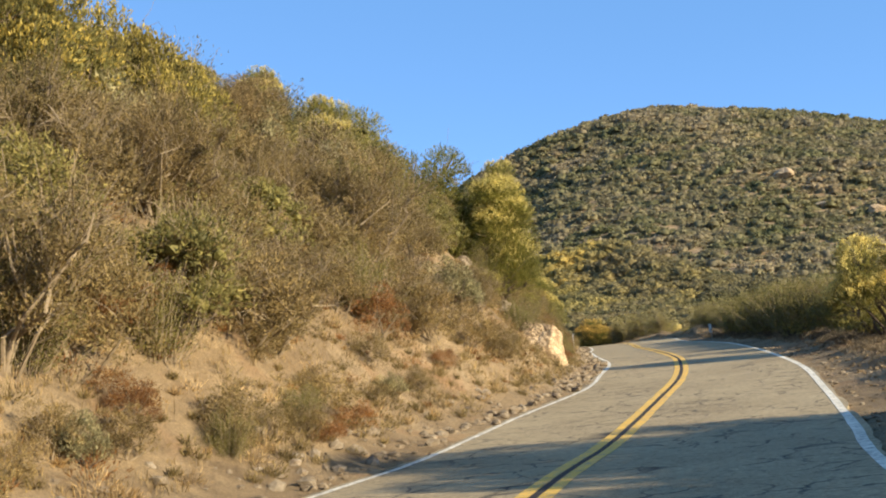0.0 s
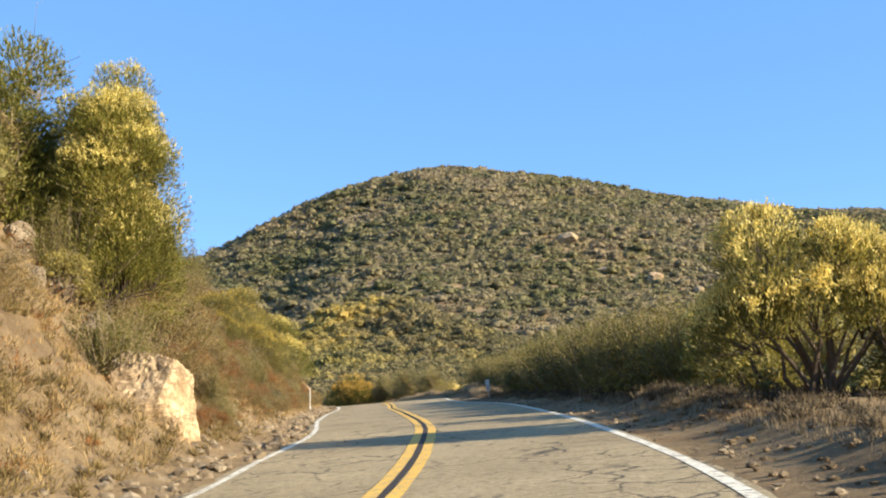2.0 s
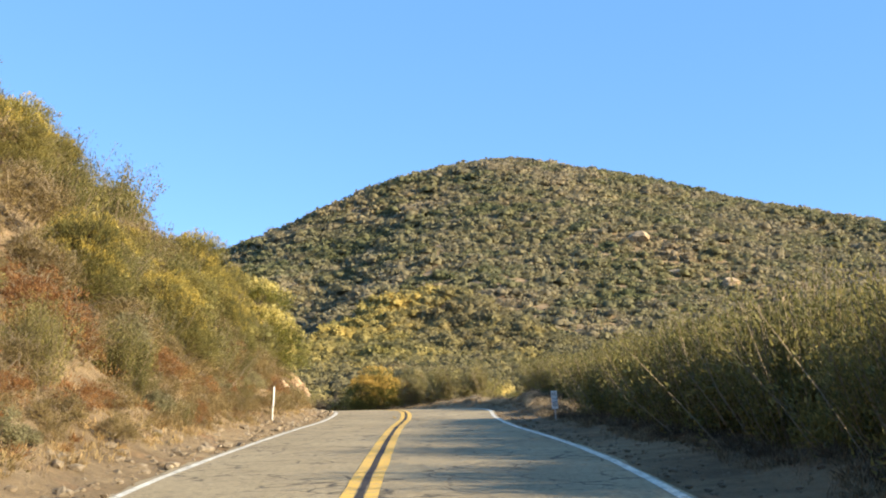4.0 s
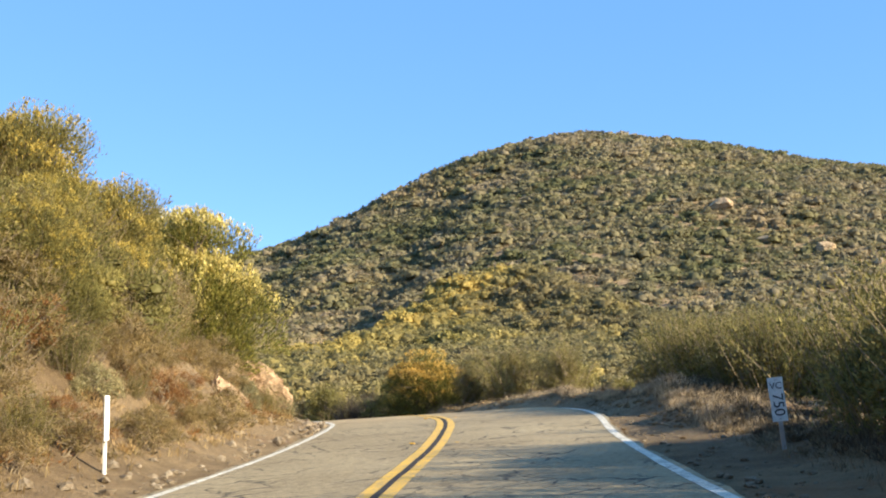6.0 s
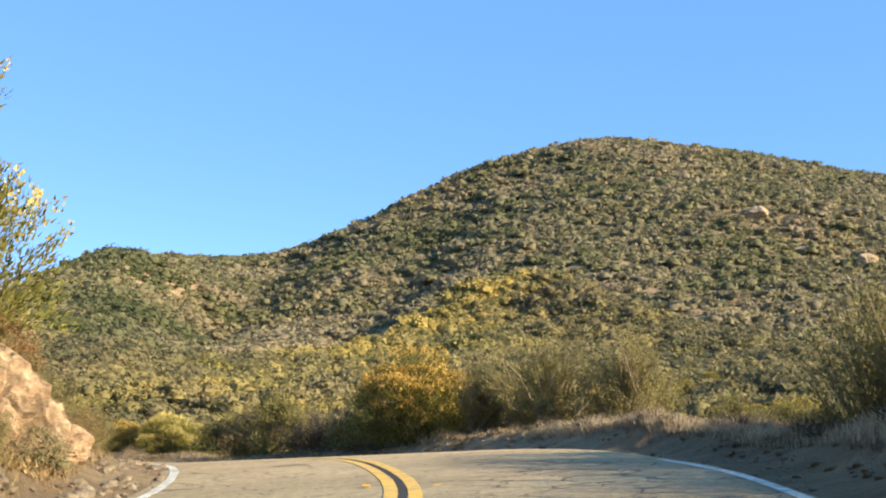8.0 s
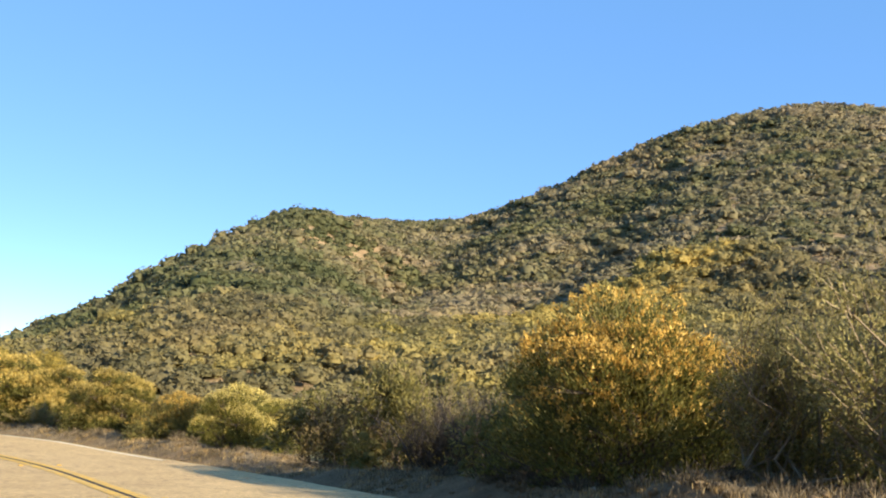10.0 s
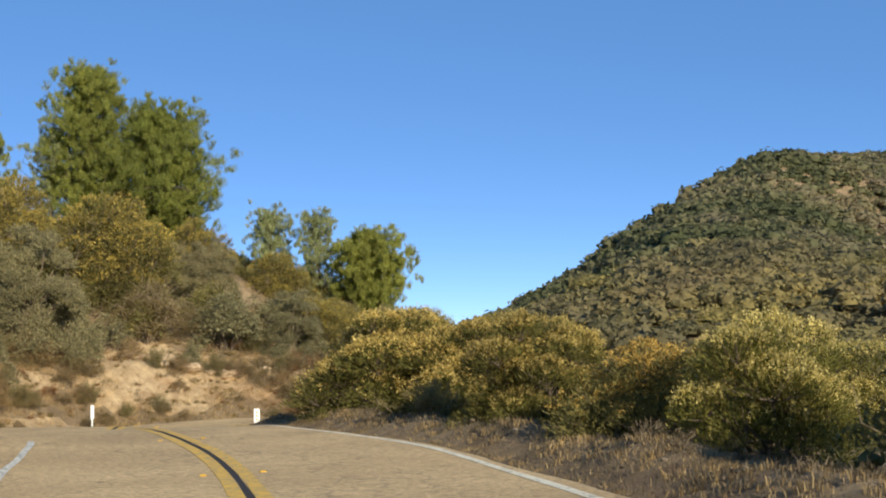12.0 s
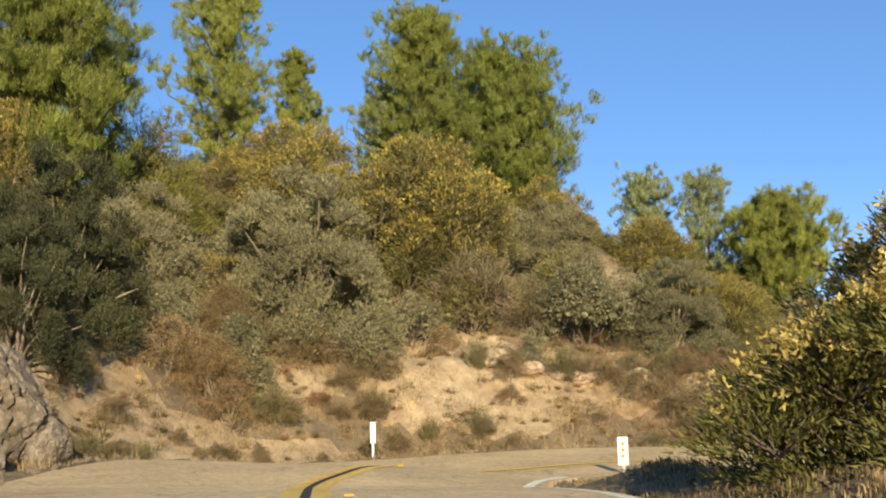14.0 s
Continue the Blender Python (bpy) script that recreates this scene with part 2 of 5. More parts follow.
NEEDLE_PALE = leaf_material("grey_pine_needle", (0.200, 0.240, 0.112), (0.370, 0.405, 0.205), (0.550, 0.570, 0.310), 0.35, 0.5, 0.62, 0.6)
YELLOW_TIP = leaf_material("yellow_tip", (0.255, 0.200, 0.048), (0.400, 0.312, 0.074), (0.560, 0.440, 0.122))
STRAW = leaf_material("straw", (0.230, 0.155, 0.072), (0.370, 0.265, 0.135), (0.500, 0.385, 0.220))
STRAW_PALE = leaf_material("pale_straw", (0.330, 0.225, 0.110), (0.500, 0.365, 0.190), (0.640, 0.500, 0.290))
STRAW_BLEACHED = leaf_material("bleached_straw", (0.300, 0.235, 0.160), (0.430, 0.350, 0.250), (0.560, 0.470, 0.355))
LEAF_DEAD = leaf_material("dead_litter", (0.060, 0.047, 0.035), (0.105, 0.083, 0.062), (0.175, 0.142, 0.106))
STRAW_GREY = leaf_material("grey_straw", (0.120, 0.092, 0.062), (0.195, 0.155, 0.108), (0.300, 0.248, 0.182))
HILL_SCRUB = hill_material("hill_scrub", [(0.05, (0.104, 0.110, 0.050)), (0.30, (0.168, 0.158, 0.078)), (0.52, (0.222, 0.188, 0.106)), (0.78, (0.262, 0.212, 0.138)), (0.97, (0.282, 0.238, 0.116))], 0.014)
VALLEY_SCRUB = hill_material("valley_scrub", [(0.05, (0.112, 0.104, 0.048)), (0.30, (0.185, 0.155, 0.082)), (0.52, (0.240, 0.198, 0.084)), (0.72, (0.330, 0.262, 0.090)), (0.95, (0.440, 0.322, 0.092))], 0.03)
SIGN_WHITE = plain_material("sign_white", (0.80, 0.785, 0.73), 0.45)
SIGN_BLACK = plain_material("sign_black", (0.03, 0.03, 0.03), 0.5)
REFLECTOR = plain_material("amber_reflector", (0.46, 0.27, 0.015), 0.35)
STEEL = plain_material("galvanised_steel", (0.42, 0.42, 0.40), 0.5, 0.6)


# ---------------------------------------------------------------- mesh helpers
def mesh_of(name, verts, faces, mat, smooth=False):
    """A mesh from arrays: verts (n, 3), faces (m, 3 or 4)."""
    verts, faces = np.asarray(verts, np.float32), np.asarray(faces, np.int32)
    me = bpy.data.meshes.new(name)
    k = faces.shape[1]
    me.vertices.add(len(verts))
    me.vertices.foreach_set("co", verts.ravel())
    me.loops.add(faces.size)
    me.loops.foreach_set("vertex_index", faces.ravel())
    me.polygons.add(len(faces))
    me.polygons.foreach_set("loop_start", np.arange(0, faces.size, k, dtype=np.int32))
    me.polygons.foreach_set("loop_total", np.full(len(faces), k, np.int32))
    me.polygons.foreach_set("use_smooth", np.full(len(faces), smooth))
    me.materials.append(mat)
    me.update(calc_edges=True)
    return me


def part(name, bm, mat, parent=None, label="", smooth=False):
    me = bpy.data.meshes.new(name)
    bm.to_mesh(me)
    bm.free()
    me.materials.append(mat)
    if smooth:
        me.polygons.foreach_set("use_smooth", np.full(len(me.polygons), True))
    ob = new(name, me)
    ob.parent = parent
    return tagged(ob, label)


def array_part(name, verts, faces, mat, parent=None, label="", smooth=False):
    ob = new(name, mesh_of(name, verts, faces, mat, smooth))
    ob.parent = parent
    return tagged(ob, label)


def box(bm, cx, cy, cz, sx, sy, sz, bevel=0.0):
    made = bmesh.ops.create_cube(bm, size=1.0)["verts"]
    for v in made:
        v.co = Vector((v.co.x * sx + cx, v.co.y * sy + cy, v.co.z * sz + cz))
    if bevel:
        edges = list({e for v in made for e in v.link_edges})
        bmesh.ops.bevel(bm, geom=edges, offset=bevel, segments=2, affect="EDGES")


def smoothstep(a, b, x):
    t = np.clip((np.asarray(x, float) - a) / (b - a), 0, 1)
    return t * t * (3 - 2 * t)


_lat = np.random.RandomState(7).rand(64, 64)


def field(x, y, scale, seed=0):
    """Smooth value noise in -1..1 on arrays."""
    x, y = np.asarray(x, float) / scale + seed * 7.31, np.asarray(y, float) / scale + seed * 3.77
    ix, iy = np.floor(x).astype(int), np.floor(y).astype(int)
    fx, fy = x - ix, y - iy
    fx, fy = fx * fx * (3 - 2 * fx), fy * fy * (3 - 2 * fy)
    a, b = _lat[ix % 64, iy % 64], _lat[(ix + 1) % 64, iy % 64]
    c, d = _lat[ix % 64, (iy + 1) % 64], _lat[(ix + 1) % 64, (iy + 1) % 64]
    return 2 * ((a * (1 - fx) + b * fx) * (1 - fy) + (c * (1 - fx) + d * fx) * fy) - 1


# ---------------------------------------------------------------- the road's line
# Centre line: x, y, z, width to the left edge line, width to the right edge line, steepness of the cut bank
ROAD = np.array([
    (-6.0, -45.0, -0.30, 3.1, 3.5, 1.0),
    (-3.2, -12.0, -0.22, 3.1, 3.4, 1.0),
    (-1.9, 0.0, -0.18, 3.1, 3.4, 1.0),
    (0.88, 11.8, -0.10, 3.1, 3.45, 1.0),
    (2.36, 16.9, -0.04, 3.0, 3.5, 1.0),
    (4.30, 23.7, 0.21, 2.95, 3.5, 1.0),
    (6.15, 30.0, 0.55, 2.5, 3.3, 1.0),
    (7.45, 35.6, 0.83, 2.6, 3.1, 1.0),
    (8.9, 43.5, 1.14, 2.6, 3.1, 1.0),
    (10.15, 54.0, 1.45, 2.9, 3.6, 1.0),
    (11.08, 62.1, 1.65, 2.95, 3.65, 1.0),
    (12.2, 71.4, 1.85, 3.0, 3.45, 1.0),
    (13.3, 79.2, 2.08, 2.95, 3.3, 1.0),
    (14.05, 86.7, 2.31, 3.0, 3.75, 1.0),
    (14.05, 91.5, 2.40, 3.0, 4.0, 0.95),
    (13.2, 97.2, 2.38, 3.1, 4.0, 0.9),
    (11.3, 103.0, 2.13, 3.2, 3.9, 0.85),
    (8.71, 108.97, 1.66, 3.3, 4.02, 0.8),
    (5.40, 114.03, 1.39, 3.4, 3.90, 0.75),
    (2.33, 117.97, 1.25, 3.4, 3.53, 0.72),
    (-0.96, 121.44, 1.13, 3.4, 3.48, 0.70),
    (-4.96, 125.01, 1.09, 3.5, 3.49, 0.68),
    (-9.36, 128.27, 1.07, 3.6, 3.06, 0.66),
    (-12.39, 130.33, 0.95, 3.7, 3.12, 0.65),
    (-15.82, 132.54, 0.62, 4.0, 2.96, 0.64),
    (-17.32, 133.93, 0.55, 4.3, 2.89, 0.63),
    (-19.03, 135.73, 0.45, 4.5, 3.18, 0.62),
    (-20.20, 137.43, 0.21, 4.6, 3.47, 0.60),
    (-20.96, 140.02, -0.12, 4.6, 3.44, 0.58),
    (-20.30, 143.30, -0.15, 4.2, 3.2, 0.50),
    (-17.60, 146.50, -0.20, 3.6, 3.1, 0.36),
    (-12.30, 150.70, -0.32, 3.2, 3.0, 0.14),
    (-5.0, 156.0, -0.60, 3.2, 3.0, 0.0),
])


def spline(points, per):
    """Catmull-Rom through the rows."""
    p = np.vstack([2 * points[0] - points[1], points, 2 * points[-1] - points[-2]])
    out = []
    for a, b, c, d in zip(p, p[1:], p[2:], p[3:]):
        n = max(2, int(np.hypot(*(c - b)[:2]) / per))
        t = (np.arange(n) / n)[:, None]
        out.append(0.5 * (2 * b + (c - a) * t + (2 * a - 5 * b + 4 * c - d) * t**2 + (3 * b - 3 * c + d - a) * t**3))
    return np.vstack([*out, points[-1:]])


LINE = spline(ROAD, 0.5)
_tan = np.gradient(LINE[:, :2], axis=0)
_tan /= np.linalg.norm(_tan, axis=1)[:, None]
SIDE = np.stack([_tan[:, 1], -_tan[:, 0]], 1)            # to the right
STATION = np.r_[0, np.cumsum(np.linalg.norm(np.diff(LINE[:, :2], axis=0), axis=1))]
BANKED = np.interp(LINE[:, 1], [95, 112, 124, 129, 136, 139], [0.04, 0.0, 0.0, -0.036, -0.036, 0.0])   # cross fall of the surface
FALL = np.interp(LINE[:, 1], [132.3, 134, 135.7, 137.4, 139.4], [0.0, -0.040, -0.040, -0.012, 0.0])     # further fall of the inner lane


def cross(i, off):
    """Height of the surface over the centre line, by offset to the right."""
    return BANKED[i] * off + FALL[i] * np.maximum(off, 0)


def near_road(x, y):
    """For arrays of points: index of the nearest place of the centre line, and the offset to its right."""
    x, y = np.ravel(x), np.ravel(y)
    index = np.empty(len(x), int)
    for k in range(0, len(x), 20000):
        d = (x[k:k + 20000, None] - LINE[None, :, 0]) ** 2 + (y[k:k + 20000, None] - LINE[None, :, 1]) ** 2
        index[k:k + 20000] = d.argmin(1)
    dx, dy = x - LINE[index, 0], y - LINE[index, 1]
    off = dx * SIDE[index, 0] + dy * SIDE[index, 1]
    return index, np.sign(off) * np.hypot(dx, dy)


def level_round(x, y):
    """Height of the road round a point, blended from all its stretches, so that the land between them is smooth."""
    z = np.empty(len(x))
    few = LINE[::3]
    for k in range(0, len(x), 20000):
        d = (x[k:k + 20000, None] - few[None, :, 0]) ** 2 + (y[k:k + 20000, None] - few[None, :, 1]) ** 2
        w = 1.0 / (d + 1.0) ** 3
        z[k:k + 20000] = (w * few[:, 2]).sum(1) / w.sum(1)
    return z


def place(station_y, off):
    """A point at an offset to the right of the centre line, where that line crosses y."""
    i = int(np.abs(LINE[:, 1] - station_y).argmin())
    return LINE[i, :2] + SIDE[i] * off


# ---------------------------------------------------------------- the lie of the land
VIEW = (13.0, 85.0)
CREST_AZ = [-180, -60, -40, -31, -29, -25.4, -23.6, -20, -17.3, -13.8, -12.1, -8.3, -6, -1.6, 1.3, 4.2, 7.1, 10, 12.3, 15.6, 19.7, 24.8, 29, 36.7, 50, 80, 120, 180]
CREST_Z = [2, 2, 2, 2, 3, 25, 34, 62, 78.5, 99, 94, 92, 95.5, 112.5, 129, 144, 156, 163.5, 165, 161.5, 151, 136.5, 129, 109.5, 95, 70, 30, 2]
RISE_R = [0, 50, 80, 120, 200, 276, 342, 400, 500, 580, 650, 760, 1000, 1600]
RISE_F = [0.0, 0.0, 0.012, 0.035, 0.090, 0.18, 0.31, 0.46, 0.74, 0.91, 1.0, 0.97, 0.7, 0.3]


def knoll_brow(az):
    """Distance at which the yellow knoll below the hill ends, by bearing."""
    return 225 + 85 * np.exp(-((az - 7) / 7.5) ** 2)


def far_land(x, y):
    dx, dy = x - VIEW[0], y - VIEW[1]
    r, az = np.hypot(dx, dy), np.degrees(np.arctan2(dx, dy))
    crest = sum(np.interp(az + d, CREST_AZ, CREST_Z) for d in (-1.4, -0.7, 0.0, 0.7, 1.4)) / 5 - 4.4
    near = 1 + 0.6 * smoothstep(8, 20, -az)                  # the spur beyond the bend stands nearer than the main hill
    crest = 3.0 + (crest - 3.0) / near
    f = np.interp(r * near, RISE_R, RISE_F)
    z = crest * f
    brow = knoll_brow(az)
    z = z + np.exp(-((az - 4.5) / 11) ** 2) * (5.0 * np.exp(-((r - brow + 15) / 18) ** 2) - 6.0 * np.exp(-((r - brow - 22) / 16) ** 2))
    rough = np.clip(f * (1.15 - f) * 3.2, 0, 1)
    z = z + rough * np.clip(crest / 100, 0, 1) * (7.0 * field(x, y, 95, 1) + 3.5 * field(x, y, 42, 2))
    crease = np.interp(r, [240, 500], [-2.5, 4.0])
    z = z - 4.5 * np.exp(-((az - crease - 1.2 * field(x, y, 70, 15)) / 2.2) ** 2) * smoothstep(200, 290, r) * (1 - smoothstep(430, 560, r))
    z = z - 5 * np.exp(-((az - crease + 8.5 - 1.2 * field(x, y, 70, 16)) / 2.0) ** 2) * smoothstep(260, 350, r) * (1 - smoothstep(480, 620, r))
    return z + 0.6 + 0.5 * field(x, y, 18, 3) * smoothstep(20, 60, r)


def land(x, y):
    """Height of the ground on arrays."""
    shape = np.shape(x)
    x, y = np.ravel(np.asarray(x, float)), np.ravel(np.asarray(y, float))
    i, off = near_road(x, y)
    zr, wl, wr, steep = LINE[i, 2], LINE[i, 3], LINE[i, 4], LINE[i, 5]
    surface = zr + cross(i, np.clip(off, -wl - 0.5, wr + 1.0))
    far = far_land(x, y)
    # left: gravel ditch, cut bank, hillside
    dl = -off - wl - 0.12
    wob = 1 + 0.22 * field(x, y, 9, 4) + 0.12 * field(x, y, 3.5, 5)
    bend = 1 - smoothstep(0.60, 0.66, steep)
    foot = dl - 0.9 * bend * (1 - smoothstep(3.0, 7.0, dl))
    bank = np.interp(foot, [0, 0.7, 1.6, 4.8, 9, 22, 45, 90, 200], [0.04, 0.07, 0.55, 3.7, 6.4, 14.0, 22.0, 26.0, 22.0]) * steep * wob
    bank = bank + smoothstep(1.0, 3.0, dl) * (0.22 * field(x, y, 1.7, 6) + 0.35 * field(x, y, 4.5, 7))
    bank = bank - 0.15 * bend * smoothstep(0.4, 1.0, dl) * (1 - smoothstep(1.7, 2.7, dl))
    bank = bank + bend * smoothstep(2.0, 3.6, dl) * (0.16 * field(x, y, 1.3, 61) + 0.30 * np.abs(field(x, y, 3.2, 62)))
    left = surface - 0.03 + bank
    open_end = 1 - smoothstep(0.0, 0.5, steep)
    fall = np.interp(dl, [0, 1.2, 2.2, 3.2, 5, 9, 16], [-0.03, -0.02, 0.18, 0.30, 0.24, 0.0, -0.5])
    left = left + open_end**4 * (fall + (level_round(x, y) - zr) * smoothstep(2.0, 7.0, dl))
    left = left + (far - left) * open_end * smoothstep(6 + 2 * open_end**3, 25 + 35 * open_end**3, dl)
    # right: dirt shoulder, low berm, then down into the valley
    dr = off - wr - 0.25
    berm = np.interp(dr, [0, 1.2, 2.2, 3.2, 5, 9, 16], [-0.03, -0.02, 0.18, 0.30, 0.24, 0.0, -0.5])
    ridge = np.interp(dr, [0, 0.7, 1.25, 1.75, 2.6, 4.5, 9, 16], [-0.03, -0.02, 0.26, 0.50, 0.46, 0.28, -0.02, -0.5])       # scraped-up ridge of earth along the shoulder
    berm = berm + np.interp(LINE[i, 1], [38, 48, 76, 84], [0.4, 0.15, 0.15, 1.0]) * (ridge * (1 + 0.35 * field(x, y, 1.6, 66)) - berm)
    lip = np.interp(dr, [0, 0.5, 0.85, 1.2, 1.8, 3, 6, 16], [-0.03, -0.02, 0.20, 0.34, 0.22, 0.02, -0.2, -0.5])       # lower and narrower inside the bend
    berm = berm + smoothstep(110, 116, LINE[i, 1]) * (lip * (1 + 0.35 * field(x, y, 1.3, 66)) - berm)
    tip = smoothstep(132.5, 135.0, LINE[i, 1]) * smoothstep(0.2, 0.4, steep)         # flat dirt inside the tip of the bend
    berm = berm * (1 - tip) - 0.10 * tip * smoothstep(0.2, 1.2, dr)
    right = surface - 0.03 + berm * (1 + 0.5 * field(x, y, 3.0, 8)) + smoothstep(0.8, 2.5, dr) * (0.10 - 0.07 * tip) * field(x, y, 1.1, 9)
    right = right + (level_round(x, y) - zr) * smoothstep(2.0, 7.0, dr)
    right = right + (far - right) * smoothstep(8, 60, dr)
    z = np.where(off < 0, left, right)
    under = (off > -wl - 0.1) & (off < wr + 0.2)
    z = np.where(under, surface - 0.12, z)
    return z.reshape(shape)


def height(x, y):
    return float(land(np.array([x]), np.array([y]))[0])


def graded(lo, hi, step, far_lo, far_hi, grow=1.16, most=14.0):
    core = np.arange(lo, hi + step / 2, step)
    up, s = [core[-1]], step
    while up[-1] < far_hi:
        s = min(s * grow, most if abs(up[-1]) < 900 else 200)
        up.append(up[-1] + s)
    down, s = [core[0]], step
    while down[-1] > far_lo:
        s = min(s * grow, most if abs(down[-1]) < 900 else 200)
        down.append(down[-1] - s)
    return np.array(down[:0:-1] + list(core) + up[1:])


gx = graded(-42, 34, 0.55, -2600, 2600)
gy = graded(-6, 160, 0.55, -2600, 2800)
GX, GY = np.meshgrid(gx, gy)
GZ = land(GX, GY)
nx, ny = len(gx), len(gy)
quad = np.arange(nx * ny).reshape(ny, nx)
ground = new("ground", mesh_of("ground", np.stack([GX, GY, GZ], -1).reshape(-1, 3),
                               np.stack([quad[:-1, :-1], quad[:-1, 1:], quad[1:, 1:], quad[1:, :-1]], -1).reshape(-1, 4), EARTH, True))
ground.data.materials.append(SCRUB_FLOOR)
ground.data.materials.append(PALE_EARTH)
_ci, _co = near_road((GX[:-1, :-1] + GX[1:, 1:]) / 2, (GY[:-1, :-1] + GY[1:, 1:]) / 2)
_fx, _fy = GX[:-1, :-1].ravel(), GY[:-1, :-1].ravel()
_soil = (_co > 10 + 2 * field(_fx, _fy, 7, 14)).astype(np.int32)
_up = -_co - LINE[_ci, 3]
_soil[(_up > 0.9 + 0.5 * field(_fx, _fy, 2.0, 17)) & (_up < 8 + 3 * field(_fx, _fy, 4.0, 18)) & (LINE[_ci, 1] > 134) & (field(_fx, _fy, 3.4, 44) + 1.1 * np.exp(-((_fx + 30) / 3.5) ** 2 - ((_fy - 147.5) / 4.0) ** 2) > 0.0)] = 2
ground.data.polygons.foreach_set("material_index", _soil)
tagged(ground, "dry tan earth of the cut bank, shoulder and scrub hills", "ground", kind="structure")


# ---------------------------------------------------------------- road surface and its markings
def ribbon(lo, hi, lift, first=0, last=None, jag=0.0, across=2, skirt=0.0):
    """Vertices and faces of a strip along the centre line between two offsets (arrays or numbers)."""
    idx = np.arange(first, len(LINE) if last is None else last)
    lo, hi = np.broadcast_to(lo, len(LINE))[idx], np.broadcast_to(hi, len(LINE))[idx]
    if jag:
        lo = lo + jag * field(STATION[idx], 0 * idx, 0.9, 11)
        hi = hi + jag * field(STATION[idx], 0 * idx, 0.9, 12)
    rows = []
    for k in range(across):
        o = lo + (hi - lo) * k / (across - 1)
        rows.append(np.column_stack([LINE[idx, :2] + SIDE[idx] * o[:, None], LINE[idx, 2] + cross(idx, o) + lift]))
    if skirt:
        a, b = rows[0].copy(), rows[-1].copy()
        a[:, 2] -= skirt
        b[:, 2] -= skirt
        rows = [a, *rows, b]
    n = len(rows)
    v = np.stack(rows, 1).reshape(-1, 3)
    q = np.arange(len(idx) * n).reshape(len(idx), n)
    f = np.stack([q[:-1, :-1], q[:-1, 1:], q[1:, 1:], q[1:, :-1]], -1).reshape(-1, 4)
    return v, f


road = array_part("road", *ribbon(-LINE[:, 3] - 0.20, LINE[:, 4] + np.interp(LINE[:, 1], [93, 99, 116, 124], [0.14, 0.42, 0.42, 0.18]), 0.0, jag=0.06, across=9, skirt=0.25), ASPHALT)
tagged(road, "narrow cracked two-lane asphalt road winding round the hillside", "road", kind="structure")


def marking(name, lo, hi, mat, label, lift=0.005, first=0, last=None, jag=0.012):
    ob = array_part(name, *ribbon(lo, hi, lift, first, last, jag), mat)
    return tagged(ob, label, "road marking", kind="structure")


def at_y(y):
    return int(np.abs(LINE[:400, 1] - y).argmin())


WORN_FROM, WORN_TO = at_y(93), at_y(119)
INNER = LINE[:, 3] - np.interp(LINE[:, 1], [118, 124.5, 126.4, 127.4, 131], [0.0, 0.24, 0.58, 0.78, 1.0])   # the line leaves the widening asphalt
marking("edge_line", -INNER - 0.065, -INNER + 0.065, WHITE_PAINT, "worn white edge line beside the cut bank", last=int(np.abs(LINE[:, 1] - 127.9).argmin()))
marking("edge_line", LINE[:, 4] - 0.07, LINE[:, 4] + 0.07, WHITE_PAINT, "worn white edge line beside the dirt shoulder", last=WORN_FROM)
marking("edge_line", LINE[:, 4] - 0.072, LINE[:, 4] + 0.072, WHITE_FRESH, "white edge line round the bend beside dry grass", first=WORN_TO)
STRIPE = np.interp(LINE[:, 1], [95, 110], [0.215, 0.250])
marking("centre_line", -STRIPE, -0.055, YELLOW_PAINT, "worn yellow stripe of the double centre line", lift=0.006)
marking("centre_line", 0.055, STRIPE, YELLOW_PAINT, "worn yellow stripe of the double centre line", lift=0.006)
marking("centre_joint", -0.05, 0.05, TAR, "dark tar joint between the yellow stripes", lift=0.004, jag=0.02)


# ---------------------------------------------------------------- foliage builders
def unit_vectors(rng, n):
    v = rng.normal(size=(n, 3))
    return v / np.linalg.norm(v, axis=1)[:, None]


def leaves(rng, centres, normals, length, width, spread=0.8, lying=False):
    """Three-cornered leaves at the given places, each leaning out along its normal with some spread, or lying across it."""
    n = len(centres)
    if lying:
        normals = np.cross(normals, unit_vectors(rng, n))
        normals /= np.linalg.norm(normals, axis=1)[:, None] + 1e-9
    out = normals + spread * unit_vectors(rng, n)
    out /= np.linalg.norm(out, axis=1)[:, None] + 1e-9
    side = np.cross(out, centres - centres.mean(0) + 0.4 * unit_vectors(rng, n)) if lying else np.cross(out, unit_vectors(rng, n))
    side /= np.linalg.norm(side, axis=1)[:, None] + 1e-9
    size = rng.uniform(0.6, 1.4, n)[:, None]
    l, w = out * length * size, side * width * size
    v = np.stack([centres - 0.3 * l + 0.5 * w, centres - 0.3 * l - 0.5 * w, centres + 0.7 * l], 1).reshape(-1, 3)
    return v, np.arange(3 * n).reshape(n, 3)


_ico = bmesh.new()
bmesh.ops.create_icosphere(_ico, subdivisions=1, radius=1.0)
ICO_V = np.array([v.co[:] for v in _ico.verts])
ICO_F = np.array([[v.index for v in f.verts] for f in _ico.faces])
_ico.free()


def merged(pieces):
    """Joins (verts, faces) pieces; triangles become quads with a repeated corner only where needed."""
    vs, fs, at = [], [], 0
    for v, f in pieces:
        vs.append(v)
        fs.append(f + at)
        at += len(v)
    return np.vstack(vs), np.vstack(fs)


def tris(faces):
    return np.vstack([faces[:, [0, 1, 2]], faces[:, [0, 2, 3]]]) if faces.shape[1] == 4 else faces


